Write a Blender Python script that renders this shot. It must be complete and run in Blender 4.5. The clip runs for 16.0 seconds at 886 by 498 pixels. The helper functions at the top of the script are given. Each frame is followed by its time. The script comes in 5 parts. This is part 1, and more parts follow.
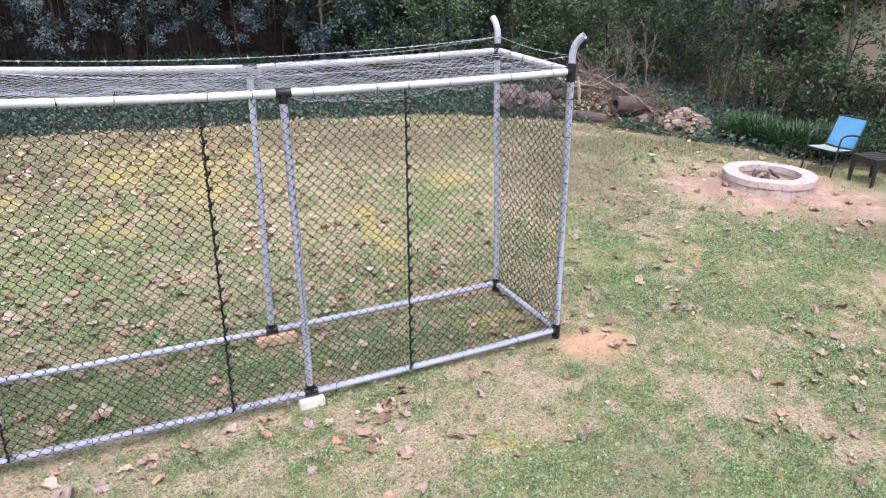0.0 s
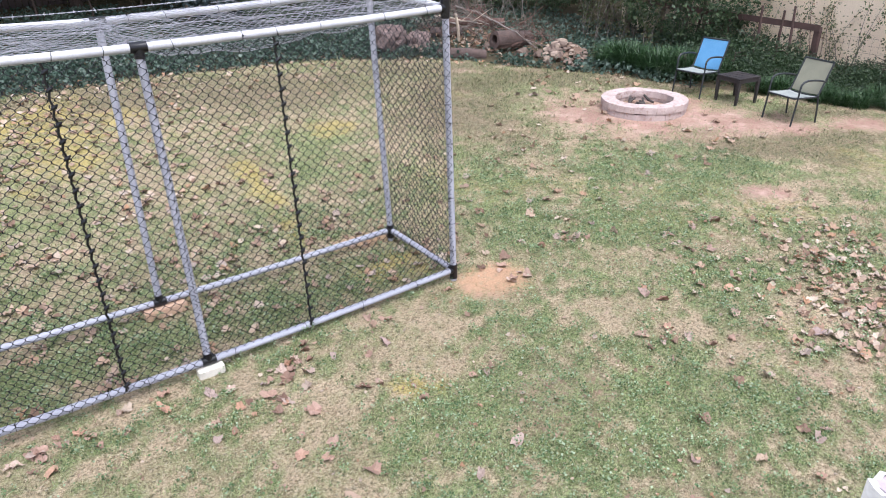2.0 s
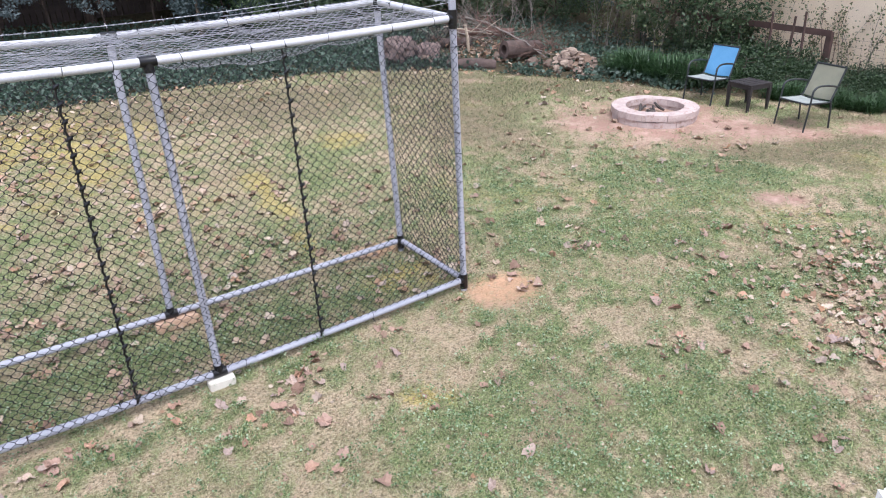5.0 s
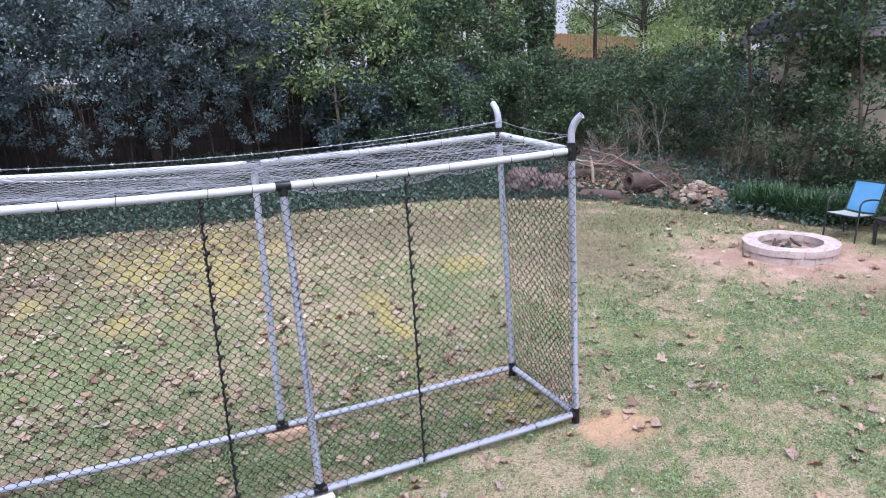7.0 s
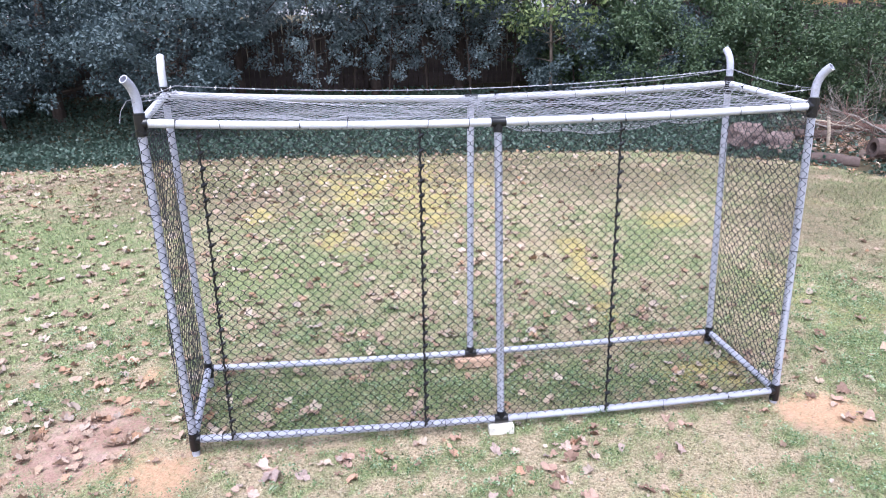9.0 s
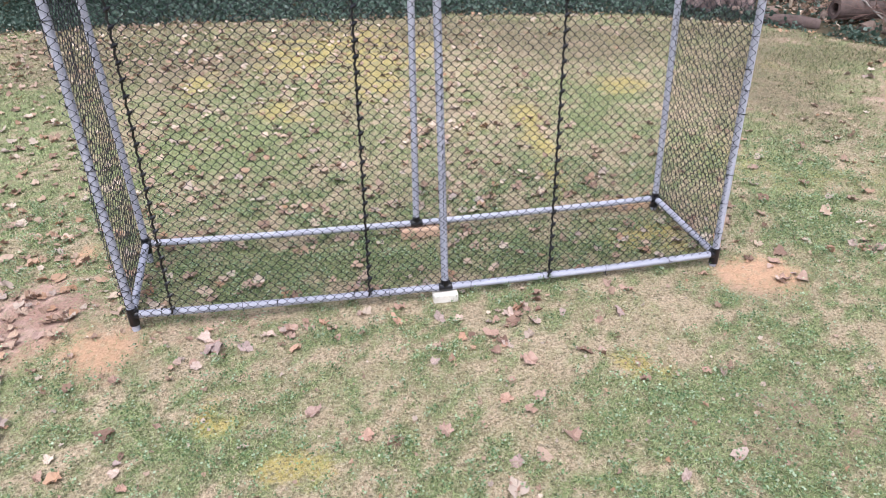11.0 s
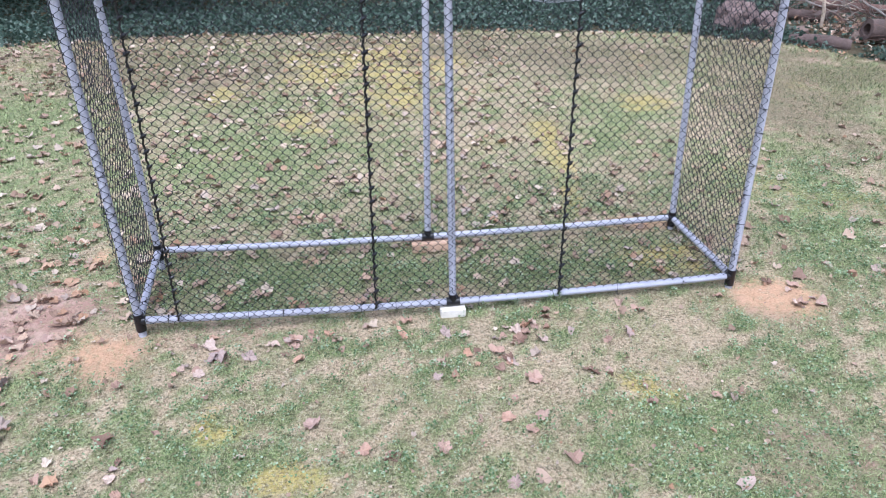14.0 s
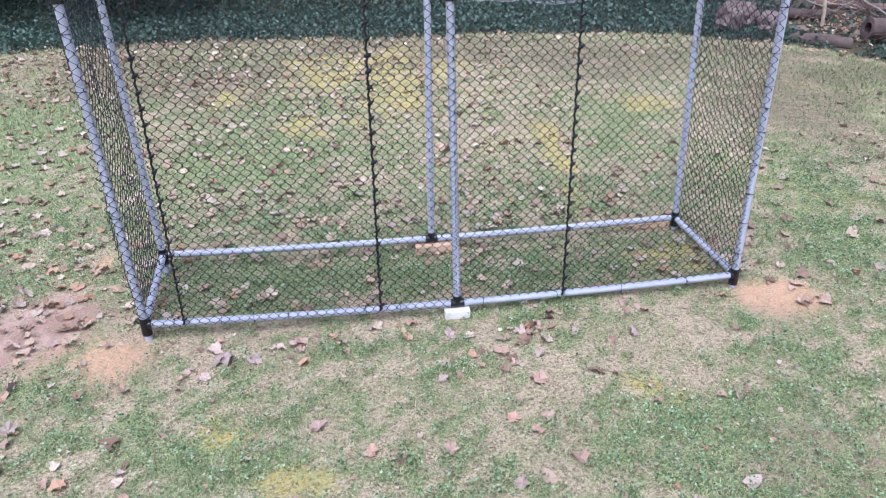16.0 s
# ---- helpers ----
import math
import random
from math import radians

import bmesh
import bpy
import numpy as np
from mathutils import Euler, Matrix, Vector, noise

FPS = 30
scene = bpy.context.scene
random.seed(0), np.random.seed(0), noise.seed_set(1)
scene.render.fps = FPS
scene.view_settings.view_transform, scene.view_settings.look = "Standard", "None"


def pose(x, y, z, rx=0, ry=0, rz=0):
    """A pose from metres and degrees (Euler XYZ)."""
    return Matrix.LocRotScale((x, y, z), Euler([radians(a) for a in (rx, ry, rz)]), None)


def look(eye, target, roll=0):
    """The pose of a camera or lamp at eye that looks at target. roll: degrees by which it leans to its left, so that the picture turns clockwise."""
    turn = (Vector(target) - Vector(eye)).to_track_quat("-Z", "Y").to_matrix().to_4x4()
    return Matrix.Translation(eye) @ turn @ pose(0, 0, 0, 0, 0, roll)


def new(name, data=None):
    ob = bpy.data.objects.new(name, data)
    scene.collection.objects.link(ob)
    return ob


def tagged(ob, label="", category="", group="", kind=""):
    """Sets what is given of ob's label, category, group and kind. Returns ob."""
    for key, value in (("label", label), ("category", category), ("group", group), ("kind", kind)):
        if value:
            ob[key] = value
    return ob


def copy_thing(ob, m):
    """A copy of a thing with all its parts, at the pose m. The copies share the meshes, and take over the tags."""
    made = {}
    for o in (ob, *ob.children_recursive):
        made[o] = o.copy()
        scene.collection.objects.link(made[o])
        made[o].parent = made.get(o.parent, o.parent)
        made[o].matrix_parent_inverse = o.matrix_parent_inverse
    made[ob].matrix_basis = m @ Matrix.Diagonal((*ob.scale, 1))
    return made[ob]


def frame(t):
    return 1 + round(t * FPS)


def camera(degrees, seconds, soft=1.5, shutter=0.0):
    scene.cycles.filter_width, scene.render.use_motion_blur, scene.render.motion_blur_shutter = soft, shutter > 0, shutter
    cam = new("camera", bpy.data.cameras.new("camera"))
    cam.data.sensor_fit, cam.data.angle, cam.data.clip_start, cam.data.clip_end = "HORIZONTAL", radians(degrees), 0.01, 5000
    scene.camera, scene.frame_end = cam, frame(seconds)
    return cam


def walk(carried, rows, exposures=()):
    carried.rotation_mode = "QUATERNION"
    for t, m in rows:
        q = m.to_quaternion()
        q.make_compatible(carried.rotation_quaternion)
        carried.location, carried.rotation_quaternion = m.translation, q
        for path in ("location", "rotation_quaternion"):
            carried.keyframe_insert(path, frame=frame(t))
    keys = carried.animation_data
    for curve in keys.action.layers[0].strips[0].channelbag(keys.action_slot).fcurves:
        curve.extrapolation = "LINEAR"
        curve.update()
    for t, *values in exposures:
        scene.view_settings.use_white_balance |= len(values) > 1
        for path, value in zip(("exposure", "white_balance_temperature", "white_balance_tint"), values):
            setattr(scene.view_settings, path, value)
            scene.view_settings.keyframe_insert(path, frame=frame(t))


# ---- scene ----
cam = camera(65.1, 16.0, soft=1.0)
PATH = [
    (0, (1.214, -4.867, 3.273), (2.049, -3.208, 2.531), 0.6),
    (0.5, (1.275, -4.888, 3.261), (2.148, -3.242, 2.532), -0.9),
    (1, (1.277, -4.861, 3.254), (2.287, -3.322, 2.471), -0.7),
    (1.5, (1.289, -4.856, 3.245), (2.302, -3.354, 2.399), -1.2),
    (2, (1.289, -4.841, 3.259), (2.339, -3.388, 2.372), -1.1),
    (2.5, (1.287, -4.844, 3.254), (2.326, -3.384, 2.366), -1.7),
    (3, (1.292, -4.848, 3.257), (2.34, -3.389, 2.375), -1.7),
    (3.5, (1.299, -4.852, 3.266), (2.342, -3.389, 2.387), -2.1),
    (6, (1.365, -4.844, 3.236), (2.357, -3.322, 2.4), -1.1),
    (6.5, (1.413, -4.846, 3.234), (2.307, -3.238, 2.45), -2.1),
    (7, (1.405, -4.871, 3.241), (2.207, -3.111, 2.732), -2.7),
    (7.5, (1.354, -4.924, 3.268), (1.9, -3.051, 2.825), -2.0),
    (8, (1.344, -4.947, 3.265), (1.78, -3.032, 2.889), -1.9),
    (8.5, (1.326, -4.942, 3.26), (1.708, -3.018, 2.869), -1.6),
    (9, (1.304, -4.894, 3.227), (1.567, -3.019, 2.581), -1.0),
    (9.5, (1.275, -4.89, 3.179), (1.637, -3.126, 2.309), 0.2),
    (9.7, (1.257, -4.876, 3.192), (1.675, -3.149, 2.275), 0.1),
    (11.8, (1.63, -4.785, 3.087), (1.916, -3.074, 2.092), -0.5),
    (12, (1.638, -4.803, 3.083), (1.921, -3.095, 2.083), -0.3),
    (12.5, (1.671, -4.795, 3.086), (1.952, -3.078, 2.1), -0.5),
    (13, (1.652, -4.787, 3.097), (1.894, -3.042, 2.15), -1.2),
    (13.5, (1.647, -4.791, 3.076), (1.884, -3.046, 2.129), -0.8),
    (14, (1.644, -4.782, 3.099), (1.911, -3.037, 2.158), -0.3),
    (14.5, (1.631, -4.798, 3.097), (1.925, -3.051, 2.169), -0.2),
    (15, (1.637, -4.795, 3.106), (1.915, -3.057, 2.157), 0.3),
    (15.5, (1.637, -4.802, 3.096), (1.913, -3.058, 2.155), 0.0),
    (16, (1.628, -4.799, 3.098), (1.889, -3.05, 2.165), -0.9),
]
LEVELS = [
    (0, 1.65, 5800, 10), (3.5, 1.47, 5750, 10), (6, 1.47, 5700, 10), (7, 1.5, 5400, 12), (8, 1.85, 5250, 14), (9, 1.9, 5450, 13),
    (9.5, 1.74, 5850, 12), (12, 1.56, 5800, 11), (12.6, 1.56, 5720, 11), (13, 1.57, 5480, 11), (14, 1.59, 5300, 11), (16, 1.58, 5200, 12),
]
walk(cam, [(t, look(e, a, r)) for t, e, a, r in PATH], LEVELS)

# ---- world, sun ----
world = bpy.data.worlds.new("sky")
scene.world = world
world.use_nodes = True
wn = world.node_tree.nodes
sky = wn.new("ShaderNodeTexSky")
sky.sky_type, sky.sun_disc = "NISHITA", False
sky.sun_elevation, sky.sun_rotation = radians(64), radians(203)
sky.air_density, sky.dust_density, sky.ozone_density = 1.0, 7.0, 1.5
wn["Background"].inputs["Strength"].default_value = 0.12
cloud = wn.new("ShaderNodeMix")
cloud.data_type, cloud.inputs["Factor"].default_value = "RGBA", 0.6
cloud.inputs[7].default_value = (3.15, 2.97, 3.08, 1)  # thin cloud over the whole sky
world.node_tree.links.new(sky.outputs[0], cloud.inputs[6])
world.node_tree.links.new(cloud.outputs[2], wn["Background"].inputs["Color"])
sun_data = bpy.data.lights.new("sun", "SUN")
sun_data.energy, sun_data.angle, sun_data.color = 1.3, radians(45), (1.0, 0.97, 0.94)
sun = new("sun", sun_data)
sun.matrix_basis = look((-6, -14, 32), (0, 0, 0))

# ---- numbers of the place ----
EDGE_X = (-30, -12, -4.8, -2.5, 0.0, 2.1, 3.5, 5.4, 6.5, 8.55, 10.3, 11.1, 12.13, 12.42, 13.55, 14.0, 14.6)
EDGE_Y = (9.5, 10.0, 10.45, 10.9, 10.85, 10.35, 10.4, 10.3, 9.8, 9.1, 7.3, 6.0, 4.1, 3.03, 0.29, -1.2, -8.0)


def half(u):
    return 0.5 * (u + np.sqrt(u * u + 1))


def gz(x, y):
    """Height of the ground."""
    x, y = np.asarray(x, float), np.asarray(y, float)
    z = -0.1 + 0.42 * np.tanh(half(y) / 12) + 0.3 * np.tanh(half(x - 5) / 10) + 1.6 * np.tanh(np.maximum(0, y - 13.5) * 0.12)
    z = z + 0.06 * np.exp(-((x + 0.1) ** 2 + (y - 0.2) ** 2) / 0.5) + 1.2 * np.tanh(np.maximum(0, y - 24) * 0.08)
    return z - 0.03 * np.exp(-((x - 2.4) ** 2 + y ** 2) / 1.0)


def lattice(ix, iy, seed):
    n = (ix * 374761393 + iy * 668265263 + seed * 1442695041) & 0x7FFFFFFF
    n = ((n ^ (n >> 13)) * 1274126177) & 0x7FFFFFFF
    return ((n ^ (n >> 16)) & 0xFFFF) / 65535.0


def vnoise(x, y, seed=0):
    x, y = np.asarray(x, float), np.asarray(y, float)
    ix, iy = np.floor(x).astype(np.int64), np.floor(y).astype(np.int64)
    fx, fy = x - ix, y - iy
    fx, fy = fx * fx * (3 - 2 * fx), fy * fy * (3 - 2 * fy)
    a = lattice(ix, iy, seed) * (1 - fx) + lattice(ix + 1, iy, seed) * fx
    b = lattice(ix, iy + 1, seed) * (1 - fx) + lattice(ix + 1, iy + 1, seed) * fx
    return a * (1 - fy) + b * fy


def fbm(x, y, seed=0, octaves=4):
    total, amp, s = 0.0, 0.5, 1.0
    for k in range(octaves):
        total, amp, s = total + amp * vnoise(np.asarray(x) * s, np.asarray(y) * s, seed + k), amp * 0.5, s * 2.1
    return total / (1 - 0.5 ** octaves)


def blob(x, y, cx, cy, rx, ry, turn=0.0, soft=0.35, seed=5):
    """1 inside a ragged ellipse, 0 outside."""
    c, s = math.cos(radians(turn)), math.sin(radians(turn))
    dx, dy = x - cx, y - cy
    u, v = (dx * c + dy * s) / rx, (-dx * s + dy * c) / ry
    d = np.sqrt(u * u + v * v) + 0.9 * (fbm(x * 2.2, y * 2.2, seed) - 0.5) + 0.5 * (fbm(x * 9, y * 9, seed + 3) - 0.5)
    return np.clip((1 - d) / soft + 0.5, 0, 1)


BARE = ((-0.96, 0.32, 0.58, 0.67, -13), (-0.21, -0.23, 0.32, 0.29, -10), (-0.68, 1.35, 0.12, 0.23, -10), (5.19, -0.23, 0.35, 0.3, -12), (4.63, 1.26, 0.4, 0.18, -10), (2.44, 1.19, 0.33, 0.09, -10),
        (10.6, 2.3, 1.55, 1.3, -42), (11.3, 1.05, 1.05, 0.6, -42), (12.71, -0.2, 0.5, 0.35, -44), (9.75, 2.9, 0.7, 0.6, -42), (11.55, 0.6, 0.8, 0.4, -42), (9.15, -0.75, 0.3, 0.2, -42))
MOSS = ((0.72, -1.06, 0.18, 0.23, -10), (1.18, -1.65, 0.28, 0.15, -9), (3.71, -1.14, 0.17, 0.17, -10), (4.62, 0.58, 0.45, 0.31, -11), (-0.09, 6.4, 0.31, 0.76, -11), (1.8, 8.39, 1.08, 0.8, -12),
        (1.4, 4.86, 0.65, 0.51, -10), (2.59, 7.74, 0.42, 1.58, -12), (2.51, 5.85, 0.59, 0.86, -11), (6.18, 4.89, 0.5, 0.45, -15), (4.22, 2.5, 0.14, 1.13, -11), (4.34, 3.86, 0.2, 0.88, -11),
        (2.79, 7.64, 0.86, 0.99, -16), (3.69, -1.17, 0.21, 0.16, -39), (2.04, 8.08, 0.77, 1.85, -40), (3.18, 7.45, 0.65, 0.99, -40))
GREEN = ((4.36, -1.97, 0.95, 0.6, -10), (4.73, -1.16, 0.18, 0.17, -11), (5.66, 4.5, 0.6, 0.55, -14), (5.21, 3.55, 0.21, 0.37, -13), (0.81, -1.41, 0.43, 0.2, -10), (-1.09, 8.68, 0.95, 1.31, -11),
         (0.59, 3.67, 1.14, 0.86, -10), (0.84, 0.78, 0.96, 0.28, -8), (4.87, -1.12, 0.34, 0.34, -40), (4.31, -2.31, 1.05, 0.68, -39), (7.26, -0.33, 0.75, 0.52, -42), (6.35, 0.86, 0.53, 0.34, -41),
         (9, 0.45, 1.32, 0.84, -42), (7.17, 2.34, 0.39, 1.11, -14), (6.23, 0.54, 0.42, 0.73, -13), (9.72, 5.03, 0.95, 0.54, -44), (6.87, -1.54, 0.59, 0.34, -42), (11, -0.72, 0.36, 0.34, -44),
         (6.69, -2.08, 0.44, 0.41, -42), (-3.5, 5, 1.5, 2, 0), (12.3, 1.6, 1.4, 0.35, -65), (1.2, 0.55, 1.3, 0.4, 0), (3.4, 0.6, 1, 0.35, 0), (1.8, -0.35, 0.7, 0.15, 0),
         (5.3, -2.6, 1, 0.7, -30), (10.7, 5.1, 1.2, 0.6, -42), (11.5, -0.05, 0.5, 0.3, -44), (9.0, 3.9, 0.7, 0.6, -42))
STRAW = ((8.33, 4.25, 0.63, 1.5, -15), (4.6, 7.92, 1.56, 1.25, -14), (2.86, -0.69, 0.68, 0.42, -11), (4.35, -0.61, 0.35, 0.32, -10), (1.3, -0.57, 0.38, 0.27, -9), (4.3, 5.82, 0.89, 0.9, -12),
         (3.68, -0.23, 0.45, 0.53, -39), (9.05, 2.6, 0.52, 0.82, -42), (7.64, 1.64, 0.38, 0.51, -42), (6.14, -2.52, 0.4, 0.33, -41), (2.82, 4.28, 0.54, 0.88, -11), (0.34, -0.37, 0.25, 0.26, -7),
         (7.55, 2.04, 0.53, 0.65, -14), (1.72, -0.13, 0.17, 0.19, -9), (1.04, -0.4, 0.16, 0.16, -8), (7, 4.5, 2.2, 1.6, -20), (5.6, 7.6, 2.2, 1.3, -15), (6.7, -2.8, 0.5, 0.9, -35),
         (2.2, 0.35, 1.2, 0.2, 0), (9.22, -0.9, 0.45, 0.35, -43))
# Dull turf, and grass whose shade is put into its colour.
DULL_SHADED = ((10.94, -0.75, 0.36, 0.33, -44), (-1.75, 10.65, 3, 0.79, -12), (5.17, 9.39, 1.72, 0.61, -16), (11.8, 4, 1.7, 0.5, -65), (9.3, 7.2, 1.8, 0.8, -40), (11.8, -0.3, 0.9, 0.45, -44),
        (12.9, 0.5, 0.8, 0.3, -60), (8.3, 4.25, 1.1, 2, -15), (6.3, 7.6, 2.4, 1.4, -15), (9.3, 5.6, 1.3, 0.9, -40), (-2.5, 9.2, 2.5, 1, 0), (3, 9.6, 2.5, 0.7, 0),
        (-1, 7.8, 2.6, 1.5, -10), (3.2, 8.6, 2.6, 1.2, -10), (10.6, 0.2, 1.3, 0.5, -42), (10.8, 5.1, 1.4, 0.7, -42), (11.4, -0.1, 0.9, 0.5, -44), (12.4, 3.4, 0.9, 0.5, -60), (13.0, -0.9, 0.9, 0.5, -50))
ORANGE = ((-0.25, -0.2, 0.5, 0.42, 10), (5.25, -0.2, 0.7, 0.5, -15), (4.65, 1.26, 0.6, 0.32, 0), (2.44, 1.15, 0.6, 0.25, 0), (-0.66, 1.35, 0.35, 0.3, 0))


def cover(x, y, blobs, seed, soft=0.35):
    total = np.zeros_like(x)
    for k, b in enumerate(blobs):
        total = np.maximum(total, blob(x, y, *b, soft=soft, seed=seed + k))
    return total


def lawn(x, y):
    """Shares of bare earth, moss, fresh green and straw at a place."""
    bare = cover(x, y, BARE, 11, 0.95)
    bare = np.maximum(bare, 0.5 * np.clip((fbm(x * 1.1, y * 1.1, 71) - 0.66) * 7, 0, 1))
    m4 = fbm(x * 20, y * 20, 151) - 0.5
    m1, m2, m3 = fbm(x * 2.6, y * 2.6, 101) - 0.5, fbm(x * 6.5, y * 6.5, 111) - 0.5, fbm(x * 3.4, y * 3.4, 121) - 0.5
    moss = np.maximum(cover(x, y, MOSS, 31, 0.8) * np.clip(0.2 + (fbm(x * 1.9, y * 1.9, 35) - 0.28) * 5, 0, 1) * np.clip(0.5 + (fbm(x * 6, y * 6, 37) - 0.4) * 4.5, 0.2, 1), 0.35 * np.clip((fbm(x * 0.8, y * 0.8, 36) - 0.62) * 6, 0, 1))
    back = np.clip((y - 0.5) / 3, 0, 1)
    patch_g, patch_s = cover(x, y, GREEN, 51, 0.8), cover(x, y, STRAW, 91, 0.9)
    green = np.clip(0.40 + 0.10 * back + 1.05 * patch_g - 0.35 * patch_s + 0.9 * (fbm(x * 0.7, y * 0.7, 81) - 0.5) + 1.5 * m1 + 2.6 * m2 + 3.2 * m4, 0, 1)
    straw = np.clip(0.30 - 0.4 * patch_g + 0.5 * patch_s - 0.16 * back + 1.0 * (fbm(x * 0.9, y * 0.9, 95) - 0.5) + 1.4 * m3 - 2.0 * m2 - 2.6 * m4, 0, 1)
    green = green * (1 - 0.4 * straw)
    return bare, moss, green, straw


def beyond(x, y):
    """Metres past the lawn's edge into the planted bed."""
    return y - np.interp(x, EDGE_X, EDGE_Y) + 0.5 * (fbm(np.asarray(x) * 1.3, np.asarray(y) * 1.3, 7) - 0.5)


# ---- materials ----
class Nodes:
    def __init__(self, name):
        self.material = bpy.data.materials.new(name)
        self.material.use_nodes = True
        self.tree = self.material.node_tree
        self.shader = self.tree.nodes["Principled BSDF"]

    def add(self, kind, **values):
        node = self.tree.nodes.new(kind)
        for key, value in values.items():
            node.inputs[key.replace("_", " ")].default_value = value
        return node

    def join(self, a, b):
        self.tree.links.new(a, b)

    def noise(self, scale, detail=4.0, rough=0.6, coords=None):
        n = self.add("ShaderNodeTexNoise", Scale=scale, Detail=detail, Roughness=rough)
        if coords is not None:
            self.join(coords, n.inputs["Vector"])
        return n.outputs["Fac"]

    def place(self):
        return self.add("ShaderNodeTexCoord").outputs["Object"]

    def span(self, fac, lo, hi, a=0.0, b=1.0):
        n = self.add("ShaderNodeMapRange")
        for i, v in enumerate((lo, hi, a, b)):
            n.inputs[i + 1].default_value = v
        self.join(fac, n.inputs[0])
        return n.outputs[0]

    def mix(self, fac, a, b, blend="MIX"):
        n = self.tree.nodes.new("ShaderNodeMix")
        n.data_type, n.blend_type = "RGBA", blend
        for socket, value in ((n.inputs["Factor"], fac), (n.inputs[6], a), (n.inputs[7], b)):
            if isinstance(value, (tuple, float, int)):
                socket.default_value = (*value, 1.0) if isinstance(value, tuple) else value
            else:
                self.join(value, socket)
        return n.outputs[2]

    def bump(self, height, strength, distance):
        n = self.add("ShaderNodeBump", Strength=strength, Distance=distance)
        self.join(height, n.inputs["Height"])
        self.join(n.outputs[0], self.shader.inputs["Normal"])

    def done(self, colour, rough=0.8, metal=0.0, gloss=0.5):
        if isinstance(colour, tuple):
            self.shader.inputs["Base Color"].default_value = (*colour, 1)
        else:
            self.join(colour, self.shader.inputs["Base Color"])
        if isinstance(rough, float):
            self.shader.inputs["Roughness"].default_value = rough
        else:
            self.join(rough, self.shader.inputs["Roughness"])
        self.shader.inputs["Metallic"].default_value = metal
        self.shader.inputs["Specular IOR Level"].default_value = gloss
        return self.material


def plain(name, a, b, scale=6.0, fine=60.0, rough=0.7, relief=0.3, depth=0.004, metal=0.0, spots=None):
    """A surface of two tones, mottled at two sizes, with relief; spots: colour and share of stains."""
    m = Nodes(name)
    at = m.place()
    c = m.mix(m.span(m.noise(scale, 5, 0.65, at), 0.35, 0.65), a, b)
    grain = m.noise(fine, 3, 0.7, at)
    c = m.mix(m.span(grain, 0.3, 0.75, 0.0, 0.5), c, tuple(v * 0.6 for v in a))
    if spots:
        c = m.mix(m.span(m.noise(scale * 2.3, 4, 0.7, at), 0.62 - spots[1], 0.7 - spots[1]), c, spots[0])
    m.bump(grain, relief, depth)
    return m.done(c, rough, metal)


def leafy(name, tones, rough=0.45, gloss=0.5, through_light=0.25):
    """Leaves, each of its own tone."""
    m = Nodes(name)
    r = m.add("ShaderNodeNewGeometry").outputs["Random Per Island"]
    ramp = m.tree.nodes.new("ShaderNodeValToRGB")
    m.join(r, ramp.inputs[0])
    while len(ramp.color_ramp.elements) < len(tones):
        ramp.color_ramp.elements.new(0.5)
    for k, (e, tone) in enumerate(zip(ramp.color_ramp.elements, tones)):
        e.position, e.color = k / max(1, len(tones) - 1), (*tone, 1)
    c = m.mix(m.span(m.noise(0.9, 3, 0.6, m.place()), 0.35, 0.7, 0.0, 0.45), ramp.outputs[0], tuple(0.55 * v for v in tones[0]))
    m.done(c, rough, 0.0, gloss)
    glow = m.add("ShaderNodeBsdfTranslucent")
    m.join(c, glow.inputs["Color"])
    both = m.add("ShaderNodeMixShader", Fac=through_light)
    m.join(m.shader.outputs[0], both.inputs[1])
    m.join(glow.outputs[0], both.inputs[2])
    m.join(both.outputs[0], m.tree.nodes["Material Output"].inputs["Surface"])
    return m.material


